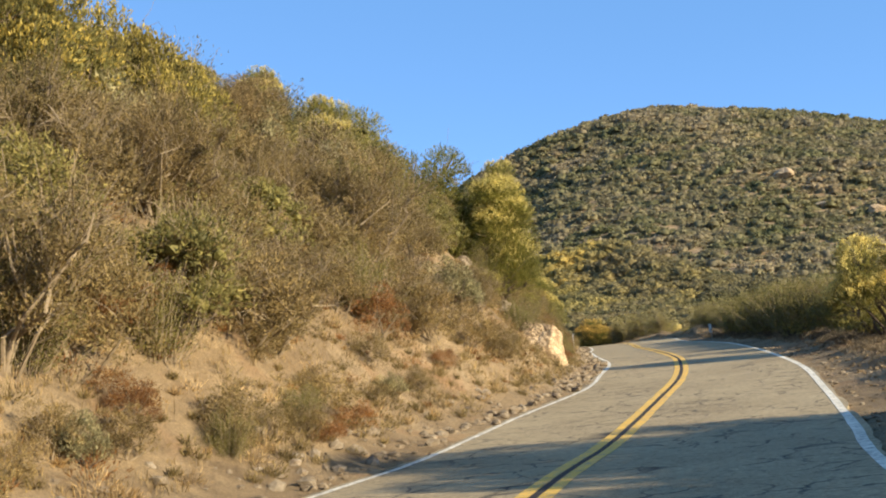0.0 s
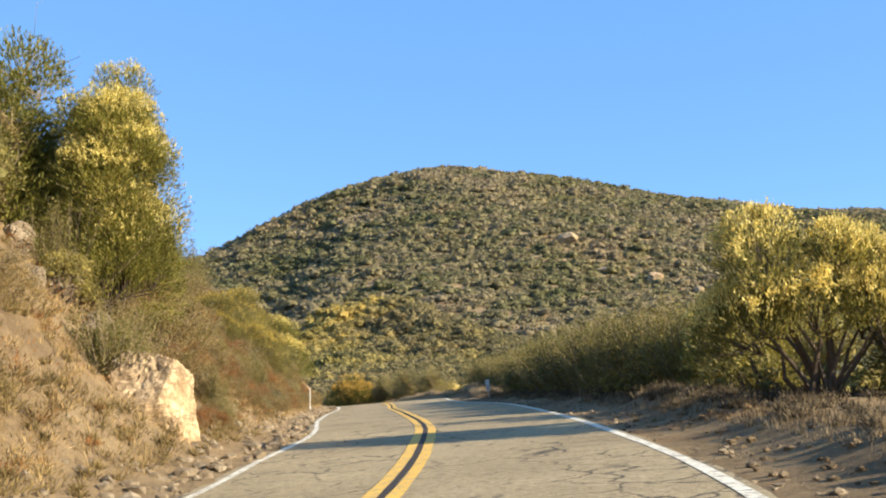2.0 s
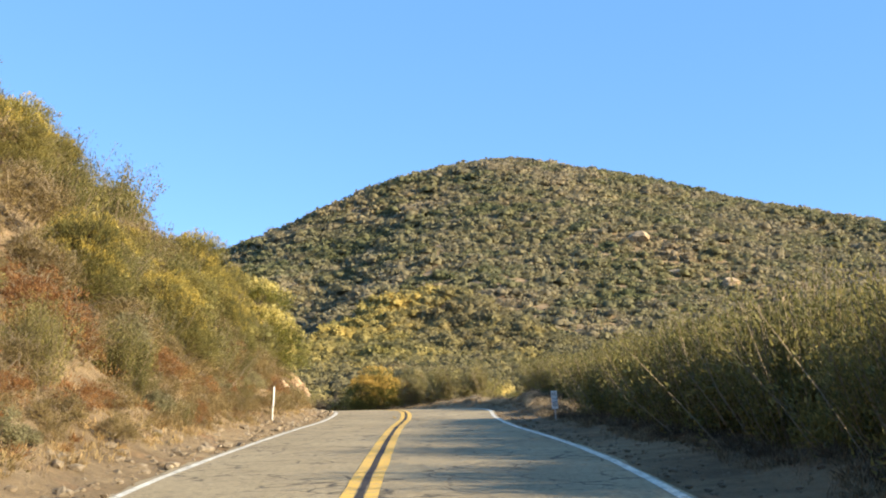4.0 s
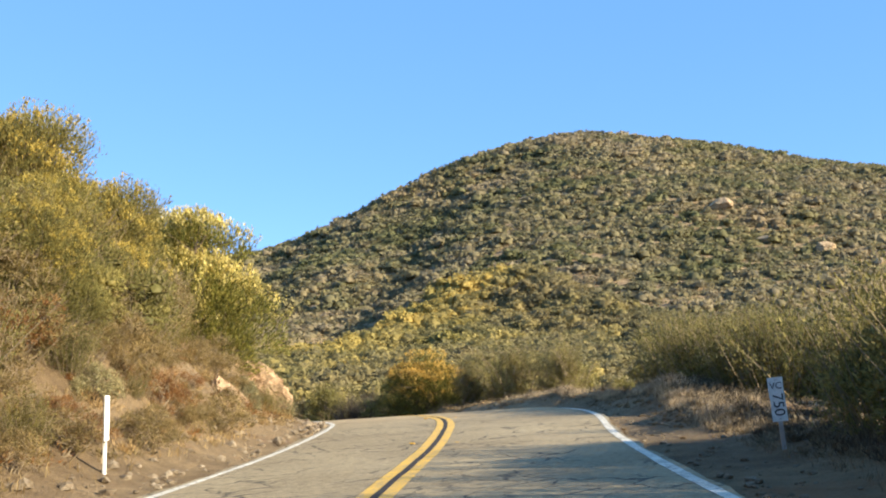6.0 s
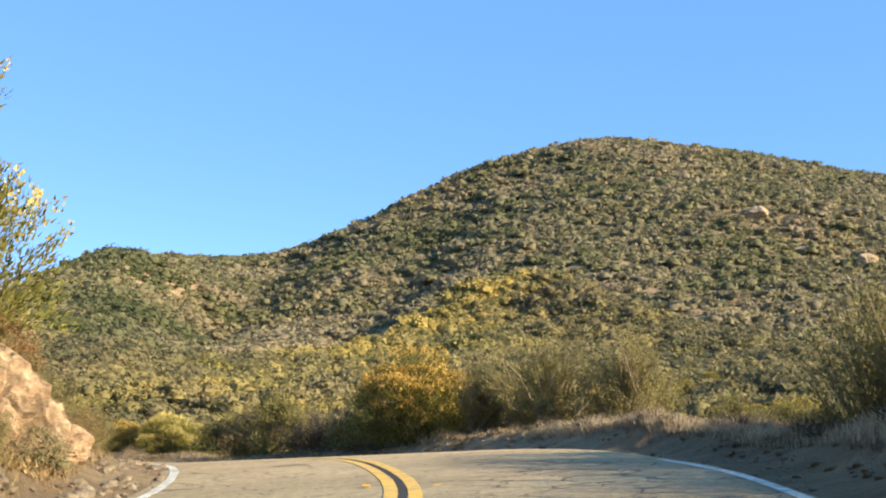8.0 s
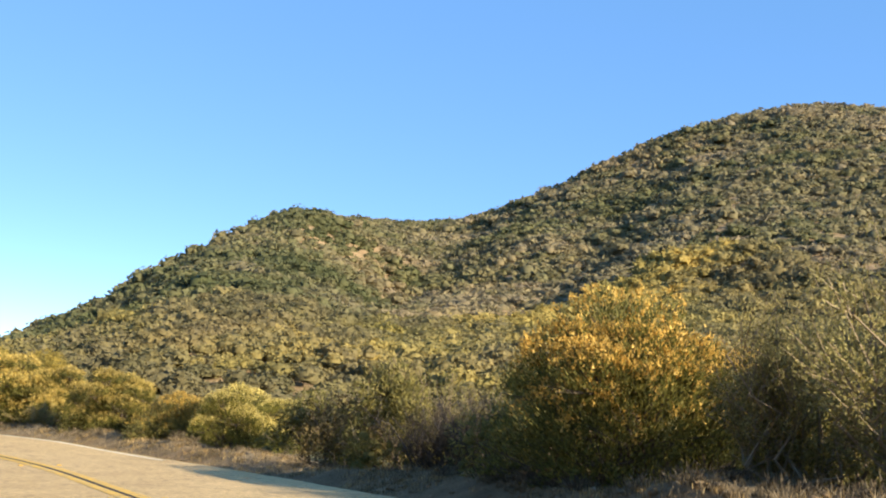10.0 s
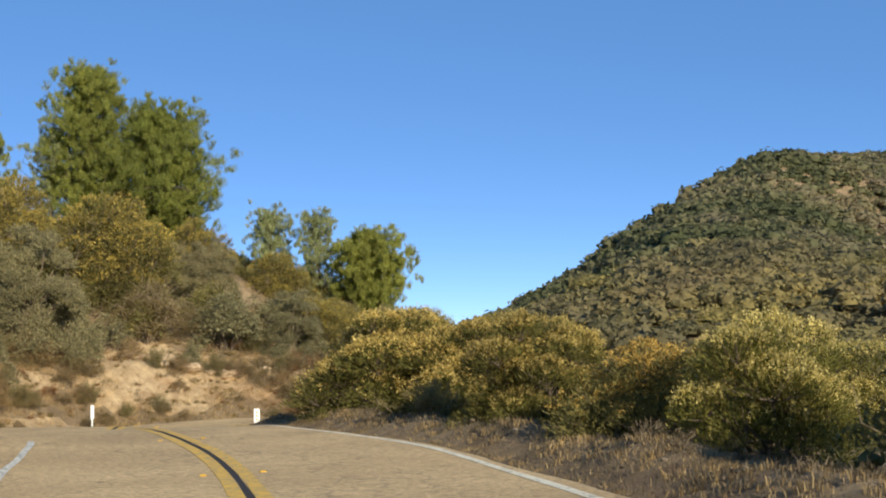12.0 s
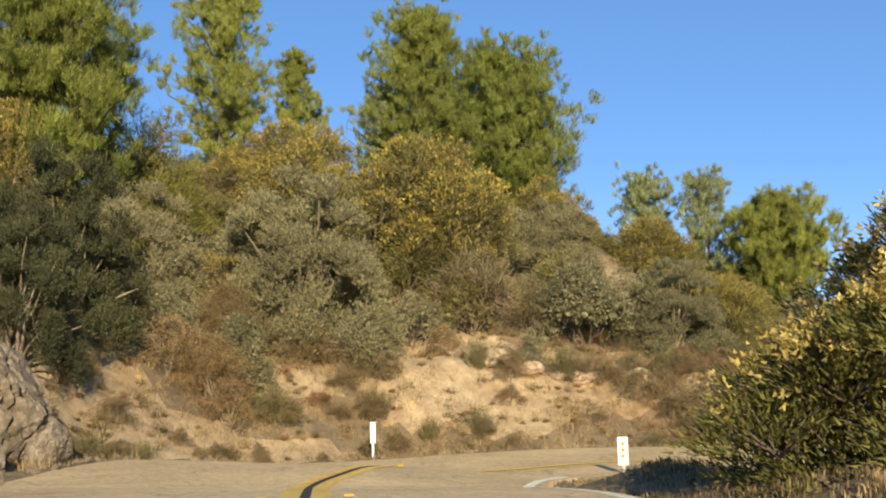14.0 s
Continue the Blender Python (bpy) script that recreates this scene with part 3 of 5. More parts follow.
def tube(path, radii, sides=5):
    """A tapered tube along a polyline: verts and quads."""
    path, radii = np.asarray(path, float), np.asarray(radii, float)
    tang = np.gradient(path, axis=0)
    tang /= np.linalg.norm(tang, axis=1)[:, None] + 1e-9
    ref = np.where(np.abs(tang[:, 2:3]) > 0.9, [[1.0, 0, 0]], [[0, 0, 1.0]])
    a = np.cross(tang, ref)
    a /= np.linalg.norm(a, axis=1)[:, None]
    b = np.cross(tang, a)
    ang = np.arange(sides) * 2 * np.pi / sides
    ring = a[:, None] * np.cos(ang)[None, :, None] + b[:, None] * np.sin(ang)[None, :, None]
    v = (path[:, None] + ring * radii[:, None, None]).reshape(-1, 3)
    q = np.arange(len(path) * sides).reshape(len(path), sides)
    n = np.roll(q, -1, 1)
    return v, np.stack([q[:-1], n[:-1], n[1:], q[1:]], -1).reshape(-1, 4)


def branch(rng, start, end, r0, r1, wob=0.12, n=5):
    t = np.linspace(0, 1, n)[:, None]
    p = np.asarray(start) * (1 - t) + np.asarray(end) * t
    p[1:-1] += rng.normal(size=(n - 2, 3)) * wob * np.linalg.norm(np.subtract(end, start))* 0.5
    return tube(p, np.linspace(r0, r1, n))


def clump_crown(rng, blobs, per, length, width, core=0.5, spread=0.7, up=0.0):
    """Small leaves all through the outer half of many blobs (x, y, z, radius, flattening)."""
    pieces = []
    for x, y, z, r, fl in blobs:
        n = max(14, int(per * r * r))
        d = unit_vectors(rng, n)
        d[:, 2] = np.where(d[:, 2] < -0.6, -d[:, 2], d[:, 2])
        rad = r * (0.55 + 0.5 * rng.uniform(0, 1, n) ** 0.6)[:, None] * (1 + 0.2 * np.sin(d[:, :1] * 7 + x * 5) * np.cos(d[:, 1:2] * 6 + y * 3))
        c = d * rad * np.array([1, 1, fl]) + np.array([x, y, z])
        pieces.append(leaves(rng, c, d + np.array([0, 0, up]), length, width, spread))
        if core:
            cv = ICO_V * r * core * np.array([1, 1, fl]) * (1 + 0.3 * rng.uniform(-1, 1, (len(ICO_V), 1))) + np.array([x, y, z])
            pieces.append((cv, ICO_F))
    return merged(pieces)


def dome_blobs(rng, n, rx, ry, h, r0, r1, low=0.25):
    """Blobs over a lumpy dome that stands on the ground."""
    out = []
    for k in range(n):
        d = unit_vectors(rng, 1)[0]
        d[2] = abs(d[2])
        s = rng.uniform(0.55, 0.95)
        out.append((d[0] * rx * s, d[1] * ry * s, h * (low + (1 - low) * d[2] * s), rng.uniform(r0, r1), rng.uniform(0.75, 1.0)))
    return out


def stems(rng, blobs, base_r, thick, count=7):
    pieces = []
    order = rng.permutation(len(blobs))[:count]
    for k in order:
        x, y, z, r, fl = blobs[k]
        a = rng.uniform(0, 2 * np.pi)
        s = (math.cos(a) * 0.03, math.sin(a) * 0.03, -0.25)
        pieces.append(branch(rng, s, (x, y, z), thick * rng.uniform(0.7, 1.2), thick * 0.22))
    return merged(pieces)


def twigs(rng, blobs, count, length, thick):
    """Bare sprigs that stick out of a crown."""
    pieces = []
    for k in rng.randint(0, len(blobs), count):
        x, y, z, r, fl = blobs[k]
        d = unit_vectors(rng, 1)[0]
        d[2] = abs(d[2]) + 0.25
        d /= np.linalg.norm(d)
        s = np.array([x, y, z]) + d * r * 0.5
        p = np.stack([s, s + d * (r * 0.5 + length * 0.5) + rng.normal(size=3) * 0.05, s + d * (r * 0.5 + length) + rng.normal(size=3) * 0.12])
        pieces.append(tube(p, [thick, thick * 0.7, thick * 0.3], 3))
    return merged(pieces)


def dome_clumps(rng, n, rx, ry, h, r0, r1, low=0.1, deep=0.15):
    """Clumps spread evenly over a dome that stands on the ground: place, radius and outward direction of each."""
    out = []
    for k in range(n):
        dz = 1.0 - 1.12 * (k + 0.5) / n + rng.uniform(-0.09, 0.09)
        dz = min(max(dz, -0.12), 0.94)
        a = k * 2.39996 + rng.uniform(-0.3, 0.3)
        d = np.array([math.cos(a) * math.sqrt(1 - dz * dz), math.sin(a) * math.sqrt(1 - dz * dz), dz])
        s = rng.uniform(0.45, 0.7) if rng.rand() < deep else rng.uniform(0.74, 1.06)
        r = rng.uniform(r0, r1)
        s = max(s, 0.8 * d[2])
        at = np.array([d[0] * (rx - r * 0.6), d[1] * (ry - r * 0.6), 0.0]) * s
        at[2] = h * low + (h * (1 - low) - r * 0.7) * max(d[2], -0.05) * s
        out.append((at, r, d))
    return out


def wand_heads(rng, clumps, per, length, width, up=0.7, lean=0.5, leafy=11, spread=0.4, fill=0.45):
    """Each clump as a billow of leafy wands that fan up and out from one point."""
    pieces = []
    for at, r, n0 in clumps:
        n = int(per * r * r) + 10
        d = unit_vectors(rng, n) * 0.95 + n0 * lean + np.array([0, 0, up])
        d /= np.linalg.norm(d, axis=1)[:, None]
        reach = r * rng.uniform(0.78, 1.08, (n, 1)) * np.array([1, 1, 0.9])
        tip = at + d * reach
        t = rng.uniform(fill, 1.0, (n, leafy, 1))
        c = at + (tip - at)[:, None] * t + rng.normal(size=(n, leafy, 3)) * 0.02
        way = d * 0.7 + np.array([0, 0, 0.45])
        pieces.append(leaves(rng, c.reshape(-1, 3), np.repeat(way, leafy, 0), length, width, spread))
    return merged(pieces)


def broom_heads(rng, clumps, per, length, width, leafy=9, spread=0.45, cone=0.35):
    """Each clump as a domed broom: bare wands that fan out from one fork and carry leaves on their outer part. Returns leaves, bare wands, tips, their directions, the number of the head and how near each tip is to its top."""
    pieces, bare, tips, ways, whose, crest = [], [], [], [], [], []
    for k, (at, r, n0) in enumerate(clumps):
        axis = n0 * 0.55 + np.array([0, 0, 0.75]) + rng.normal(size=3) * 0.12
        axis /= np.linalg.norm(axis)
        fork = at - axis * r * 0.72
        n = int(per * r * r) + 12
        d = unit_vectors(rng, 4 * n)
        d = d[d @ axis > cone][:n]
        ripple = 1 + 0.10 * np.sin(7 * d[:, :1] + k) * np.sin(7 * d[:, 1:2] - k)
        tip = fork + d * r * 1.28 * ripple * rng.uniform(0.90, 1.04, (len(d), 1))
        t = rng.uniform(0.0, 1.0, (len(d), leafy, 1)) ** 0.7 * 0.5 + 0.5
        c = fork + (tip - fork)[:, None] * t + rng.normal(size=(len(d), leafy, 3)) * 0.018
        way = d * 0.75 + np.array([0, 0, 0.4])
        pieces.append(leaves(rng, c.reshape(-1, 3), np.repeat(way, leafy, 0), length, width, spread))
        for q in tip[:9]:
            mid = (fork + q) / 2 + rng.normal(size=3) * 0.03 * r
            bare.append(tube(np.stack([fork, mid, q]), [0.013, 0.008, 0.003], 3))
        tips.append(tip)
        ways.append(way)
        whose.append(np.full(len(d), k))
        crest.append(d @ axis * 0.6 + d[:, 2] * 0.4)
    return merged(pieces), merged(bare), np.vstack(tips), np.vstack(ways), np.concatenate(whose), np.concatenate(crest)


def limbs(rng, clumps, count, thick, base=0.12):
    """Crooked stems from the root out to the clumps."""
    pieces = []
    for k in rng.permutation(len(clumps))[:count]:
        at, r, d = clumps[k]
        a = rng.uniform(0, 2 * np.pi)
        s = np.array([math.cos(a) * base, math.sin(a) * base, -0.25])
        t = np.linspace(0, 1, 6)[:, None]
        mid = np.array([at[0] * 0.35, at[1] * 0.35, at[2] * 0.62])
        path = s * (1 - t) ** 2 + 2 * mid * t * (1 - t) + at * t * t
        path[1:-1] += rng.normal(size=(4, 3)) * 0.035 * (1 + at[2] * 0.4)
        pieces.append(tube(path, np.linspace(thick * rng.uniform(0.7, 1.2), thick * 0.2, 6)))
    return merged(pieces)


def flowering_bush(seed, tuft, tall=1.0, leaf=None, count=19, wide=1.0, low=0.14, bloom=1.2, deep=0.2, head=1.0, dense=640, leafy=8):
    """Broad evergreen shrub, 2.4 m high and about 3 m wide: domed broom heads on crooked stems, crowded with pale tufts on the sunny upper heads."""
    rng = np.random.RandomState(seed)
    clumps = dome_clumps(rng, count, 1.48 * wide, 1.38 * wide, 2.38 * tall, 0.42 * head, 0.86 * head, low, deep)
    bush = new("flowering_bush")
    crown, bare, tips, ways, whose, crest = broom_heads(rng, clumps, dense, 0.056, 0.017, leafy)
    array_part("crown", *crown, leaf or LEAF_GREEN, bush)
    full = rng.uniform(0.15, 1.4, len(clumps))[whose]
    share = np.clip((tips[:, 2] / (2.38 * tall) - 0.20) * 2.3, 0, 1) * np.clip((crest - 0.58) * 4.5, 0, 1) * bloom * full
    some = rng.rand(len(tips)) < share
    c = np.repeat(tips[some], 11, 0) + rng.normal(size=(some.sum() * 11, 3)) * np.array([0.028, 0.028, 0.036])
    tagged(array_part("blossom", *leaves(rng, c, np.repeat(ways[some], 11, 0), 0.040, 0.024, 0.8), tuft, bush, "pale seed tufts"), kind="stuff")
    array_part("trunk", *merged([limbs(rng, clumps, min(count, 30), 0.040), bare]), BARK, bush)
    return bush


def round_bush(seed, name, leaf, length=0.07, width=0.028, sprigs=40, core=0.3, per=1800):
    """Rounded chaparral shrub, 1.8 m high and about 2.4 m wide."""
    rng = np.random.RandomState(seed)
    blobs = dome_blobs(rng, 34, 1.08, 1.0, 1.5, 0.20, 0.40, 0.10)
    bush = new(name)
    array_part("crown", *clump_crown(rng, blobs, per, length, width, core, 0.95, 0.35), leaf, bush)
    array_part("trunk", *stems(rng, blobs, 0.35, 0.035, 9), TWIG if sprigs > 50 else BARK, bush)
    tagged(array_part("twig_fringe", *twigs(rng, blobs, sprigs, 0.30, 0.006), TWIG, bush, "bare outer sprigs"), kind="stuff")
    return bush


def wand_bush(seed, leaf):
    """Upright shrub of many thin wands with small leaves, 2.2 m high."""
    rng = np.random.RandomState(seed)
    bush = new("chamise_bush")
    pl, ps = [], []
    for k in range(110):
        a, rr = rng.uniform(0, 2 * np.pi), abs(rng.normal(0, 0.60))
        lean = 0.35 + rr * 0.45
        h = rng.uniform(1.0, 2.15) * (1 - 0.2 * min(rr, 1.5))
        base = np.array([math.cos(a) * rr * 0.55, math.sin(a) * rr * 0.55, -0.15])
        tip = np.array([math.cos(a) * (rr + lean * h * 0.35), math.sin(a) * (rr + lean * h * 0.35), h])
        ps.append(tube(np.stack([base, (base + tip) / 2 + rng.normal(size=3) * 0.05, tip]), [0.012, 0.008, 0.003], 3))
        n = 105
        t = rng.uniform(0.12, 1.02, n)[:, None]
        c = base * (1 - t) + tip * t + rng.normal(size=(n, 3)) * 0.085
        pl.append(leaves(rng, c, np.tile((tip - base) / np.linalg.norm(tip - base), (n, 1)), 0.068, 0.024, 0.8))
    array_part("crown", *merged(pl), leaf, bush)
    array_part("trunk", *merged(ps), TWIG, bush, "thin grey-brown wands")
    return bush


def big_bush(seed, name, leaf, tip=None, length=0.10, width=0.038, per=1500, core=0.26):
    """Large rounded chaparral shrub, 4 m high and about 5 m wide, made of many billows; a haze of dry leaves where it has no core."""
    rng = np.random.RandomState(seed)
    bush = new(name)
    if core:
        clumps = dome_clumps(rng, 66 if tip else 70, 2.5, 2.35, 3.95, 0.45 if tip else 0.5, 0.88 if tip else 0.85, 0.02, 0.3)
        wood = limbs(rng, clumps, 22, 0.07, 0.2)
        if tip or leaf is LEAF_GREEN:
            crown, bare, tips, ways, whose, crest = broom_heads(rng, clumps, 230, length * 0.8, width * 0.75, 10, 0.5, 0.0)
            wood = merged([wood, bare])
        else:
            crown = wand_heads(rng, clumps, 210, length * 0.62, width * 0.62, 0.5, 0.6, 18, 0.9, 0.3)
        array_part("crown", *crown, leaf, bush)
        blobs = [(*at, r, 0.9) for at, r, d in clumps]
    else:
        blobs = dome_blobs(rng, 80, 2.1, 2.0, 3.35, 0.38, 0.78, 0.03)
        blobs += [(1.7 * math.cos(a), 1.6 * math.sin(a), rng.uniform(-0.5, 0.3), rng.uniform(0.45, 0.7), 0.9) for a in np.arange(0, 6.28, 0.55)]
        array_part("crown", *clump_crown(rng, blobs, per, length, width, core, 0.9, 0.35), leaf, bush)
        wood = stems(rng, blobs, 0.6, 0.07, 12)
    if tip:
        some = (rng.rand(len(tips)) < np.clip((crest - 0.35) * 2, 0, 0.9)) & (tips[:, 2] > 0.5)
        c = np.repeat(tips[some], 5, 0) + rng.normal(size=(some.sum() * 5, 3)) * 0.05
        tagged(array_part("foliage_tip", *leaves(rng, c, np.repeat(ways[some], 5, 0), 0.075, 0.045, 0.7), tip, bush, "lighter leaf tips"), kind="stuff")
    array_part("trunk", *wood, TWIG, bush)
    tagged(array_part("twig_fringe", *twigs(rng, blobs, 60, 0.35, 0.006), TWIG, bush, "bare outer sprigs"), kind="stuff")
    return bush


def twiggy_bush(seed, leaf, wood_mat=None, full=74):
    """Half-bare shrub of many forked grey twigs with few small leaves, 2.2 m high and 2.6 m wide."""
    rng = np.random.RandomState(seed)
    bush = new("twiggy_bush")
    wood, green = [], []
    for k in range(26):
        a, lean = rng.uniform(0, 2 * np.pi), abs(rng.normal(0.25, 0.30))
        base = np.array([math.cos(a) * 0.15, math.sin(a) * 0.15, -0.15])
        tip = np.array([math.cos(a) * lean * 2.0, math.sin(a) * lean * 2.0, rng.uniform(1.2, 2.0) * (1 - 0.25 * min(lean, 1.2))])
        wood.append(branch(rng, base, tip, 0.028, 0.008, 0.18, 6))
        for j in range(16):
            u = rng.uniform(0.25, 1.0)
            s = base + (tip - base) * u
            d = (tip - base) / np.linalg.norm(tip - base) * 0.7 + unit_vectors(rng, 1)[0] * 0.75
            d[2] = abs(d[2]) + 0.1
            e = s + d * rng.uniform(0.25, 0.62)
            wood.append(tube(np.stack([s, (s + e) / 2 + rng.normal(size=3) * 0.03, e]), [0.008, 0.006, 0.003], 3))
            n = full
            t = rng.uniform(0.2, 1.08, n)[:, None]
            green.append(leaves(rng, s * (1 - t) + e * t + rng.normal(size=(n, 3)) * 0.055, np.tile(d, (n, 1)), 0.040, 0.017, 0.9))
    array_part("crown", *merged(green), leaf, bush, "sparse small leaves")
    v, f = merged([(v, tris(f)) for v, f in wood])
    array_part("trunk", v, f, wood_mat or TWIG, bush, "forked grey-brown twigs")
    return bush


def pine_tree(seed, tall, wide, sparse=1.0, low=0.12, needle=None, airy=False):
    """Full-crowned pine: limbs that end in rounded tufts of upswept needle sprays, with gaps between them."""
    rng = np.random.RandomState(seed)
    tree = new("pine_tree")
    n = 9
    t = np.linspace(0, 1, n)
    trunk = np.column_stack([np.cumsum(rng.normal(0, 0.08, n)), np.cumsum(rng.normal(0, 0.08, n)), t * tall * 0.95 - 0.4])
    array_part("trunk", *tube(trunk, np.interp(t, [0, 1], [0.018 * tall, 0.005 * tall]), 8), BARK, tree, smooth=True)
    tufts_at = []
    count = int(54 * sparse)
    for k in range(count):
        u = low + (0.97 - low) * (k + rng.rand()) / count
        s = np.array([np.interp(u, t, trunk[:, j]) for j in range(3)])
        reach = wide * min(1.0, 1.25 * (1.03 - u) ** 0.5) * min(1.0, 0.6 + 1.6 * (u - low)) * rng.uniform(0.5, 1.0)
        a = k * 2.4 + rng.uniform(-0.5, 0.5)
        e = s + np.array([math.cos(a) * reach, math.sin(a) * reach, reach * (rng.uniform(0.9, 1.7) if airy else rng.uniform(0.35, 0.95))])
        v, f = branch(rng, s, e, 0.006 * tall * (1.2 - u), 0.012, 0.14)
        array_part("limb", v, f, BARK, tree)
        along = (e - s) / (np.linalg.norm(e - s) + 1e-9)
        for j in range(12 if airy else 18):
            q = s + (e - s) * rng.uniform(0.18, 1.05) + rng.normal(size=3) * np.array([0.36, 0.36, 0.34]) * wide / 3
            tufts_at.append((q, along, (rng.uniform(0.10, 0.17) * wide * (0.75 + 0.25 * (1 - u)) + 0.14) * (0.8 if airy else 1.0)))
    for k in range(7):
        tufts_at.append((trunk[-1] + rng.normal(size=3) * np.array([0.2, 0.2, 0.5]) - np.array([0, 0, 0.3]), np.array([0, 0, 1.0]), 0.16 * wide + 0.15))
    pieces = []
    for q, along, r in tufts_at:
        for j in range(5):
            d = unit_vectors(rng, 1)[0] * 0.7 + along * 0.35 + np.array([0, 0, 0.85])
            d /= np.linalg.norm(d)
            m = int(14 + 22 * r) if airy else int(24 + 34 * r)
            w = rng.uniform(0.15, 1.0, (m, 1))
            c = q + d * r * w + rng.normal(size=(m, 3)) * 0.06
            pieces.append(leaves(rng, c, np.tile(d, (m, 1)) + np.array([0, 0, 0.2]), 0.17, 0.022, 0.5))
    array_part("crown", *merged(pieces), needle or NEEDLE, tree)
    return tree


def lie(x, y):
    """Height of the built ground sheet, between its grid points."""
    i = np.clip(np.searchsorted(gx, x) - 1, 0, nx - 2)
    j = np.clip(np.searchsorted(gy, y) - 1, 0, ny - 2)
    u, v = (x - gx[i]) / (gx[i + 1] - gx[i]), (y - gy[j]) / (gy[j + 1] - gy[j])
    return (GZ[j, i] * (1 - u) + GZ[j, i + 1] * u) * (1 - v) + (GZ[j + 1, i] * (1 - u) + GZ[j + 1, i + 1] * u) * v


def scrub_model(rng, fine):
    """One far shrub: several small lumps with leaf sprays over them."""
    pieces = []
    k = 6 if fine else 4
    ball_f = ICO_F[ICO_V[ICO_F].mean(1)[:, 2] > -0.45]
    for _ in range(k):
        r = rng.uniform(0.30, 0.52)
        at = np.array([*(rng.normal(0, 0.36, 2)), rng.uniform(0.05, 0.40)])
        pieces.append((ICO_V * (1 + 0.2 * rng.uniform(-1, 1, (len(ICO_V), 1))) * np.array([r, r, r * 0.9]) * 0.77 + at, ball_f))
        m = 46 if fine else 16
        d = unit_vectors(rng, m)
        d[:, 2] = np.abs(d[:, 2]) - 0.1
        c = d * r * rng.uniform(0.7, 1.12, (m, 1)) + at
        pieces.append(leaves(rng, c, d, 0.17 if fine else 0.27, 0.13 if fine else 0.21, 0.7, True))
    return merged(pieces)


def scatter_scrub(name, xs, ys, size, mat, label, seed, fine=False, lift=0.0, bed=0.0):
    """Many far shrubs joined into one object."""
    rng = np.random.RandomState(seed)
    models = [scrub_model(rng, fine) for _ in range(12)]
    zs = lie(xs, ys)
    vs, fs, at = [], [], 0
    tone = np.clip(0.5 + lift + 0.09 * rng.normal(size=len(xs)) + 0.20 * field(xs, ys, 38, 23) + 0.22 * field(xs, ys, 13, 24), 0, 1)
    for k in range(len(xs)):
        v, f = models[k % 12]
        a, s = rng.uniform(0, 6.28), size[k]
        ca, sa = math.cos(a) * s, math.sin(a) * s
        hz = s * rng.uniform(0.70, 0.95)
        vs.append(np.column_stack([v[:, 0] * ca - v[:, 1] * sa + xs[k], v[:, 0] * sa + v[:, 1] * ca + ys[k], (v[:, 2] - 0.30 * bed) * hz + zs[k]]))
        fs.append(f + at)
        at += len(v)
    me = mesh_of(name, np.vstack(vs), np.vstack(fs), mat, True)
    each = me.attributes.new("tone", "FLOAT", "POINT")       # one tone a shrub
    each.data.foreach_set("value", np.repeat(tone, [len(v) for v in vs]).astype(np.float32))
    return tagged(new(name, me), label, "shrubs", kind="stuff")


# ---------------------------------------------------------------- far hills
rng = np.random.RandomState(41)
n = 21000
u, v = np.arange(n) * 0.7548776662 % 1, np.arange(n) * 0.5698402910 % 1
r = 48 + 640 * u ** 0.62
az = np.radians(-27.5 + 67.5 * v)
hx, hy = VIEW[0] + r * np.sin(az) + rng.normal(0, 1.2, n), VIEW[1] + r * np.cos(az) + rng.normal(0, 1.2, n)
hi, off = near_road(hx, hy)
keep = (off > 15) | ((LINE[hi, 5] < 0.06) & (np.abs(off) > 12))
hx, hy, r = hx[keep], hy[keep], r[keep]
size = 1.2 + 2.6 * rng.rand(len(hx)) ** 1.6
size *= np.interp(r, [48, 110, 250, 650], [0.75, 1.1, 1.75, 2.5])
near_by = r < 130
bearing = np.degrees(np.arctan2(hx - VIEW[0], hy - VIEW[1]))
brow = knoll_brow(bearing)
low = (r < brow + 12 * field(hx, hy, 40, 21)) & ~near_by
gold = 0.22 * np.exp(-((r - brow + 22) / 26) ** 2) * np.exp(-((bearing - 4.5) / 9) ** 2) - 0.12
green = -0.24 * smoothstep(3, 14, -bearing)             # the spur carries greener growth
hill = ~low & ~near_by
scatter_scrub("hill_scrub", hx[hill], hy[hill], size[hill], HILL_SCRUB, "dense grey-green and brown chaparral covering the hills", 5, False, green[hill], 1.0)
scatter_scrub("valley_scrub", hx[low], hy[low], size[low], VALLEY_SCRUB, "yellow-green chaparral on the lower slopes", 6, True, gold[low], 0.6)
scatter_scrub("valley_scrub", hx[near_by], hy[near_by], size[near_by], VALLEY_SCRUB, "yellow-brown chaparral on the flat beyond the road", 7, True, -0.12)

n = 5200
u, v = np.arange(n) * 0.7548776662 % 1, np.arange(n) * 0.5698402910 % 1
fx, fy = -75 + 165 * u, -30 + 200 * v
fi, fo = near_road(fx, fy)
up = -fo - LINE[fi, 3]
slope = (up > 15) & (up < 80) & (LINE[fi, 5] > 0.3) & ((LINE[fi, 1] < 96) | (up > 30)) & (fy < 150)
scatter_scrub("slope_scrub", fx[slope], fy[slope], np.interp(up[slope], [15, 34, 40], [0.55, 0.6, 1.3]) * rng.uniform(0.7, 1.3, slope.sum()), HILL_SCRUB,
              "low chaparral covering the slope above the cut bank", 8)
flat = (fo > 13) & (fo < 75) & (fy < 95) & (rng.rand(n) < 0.8)
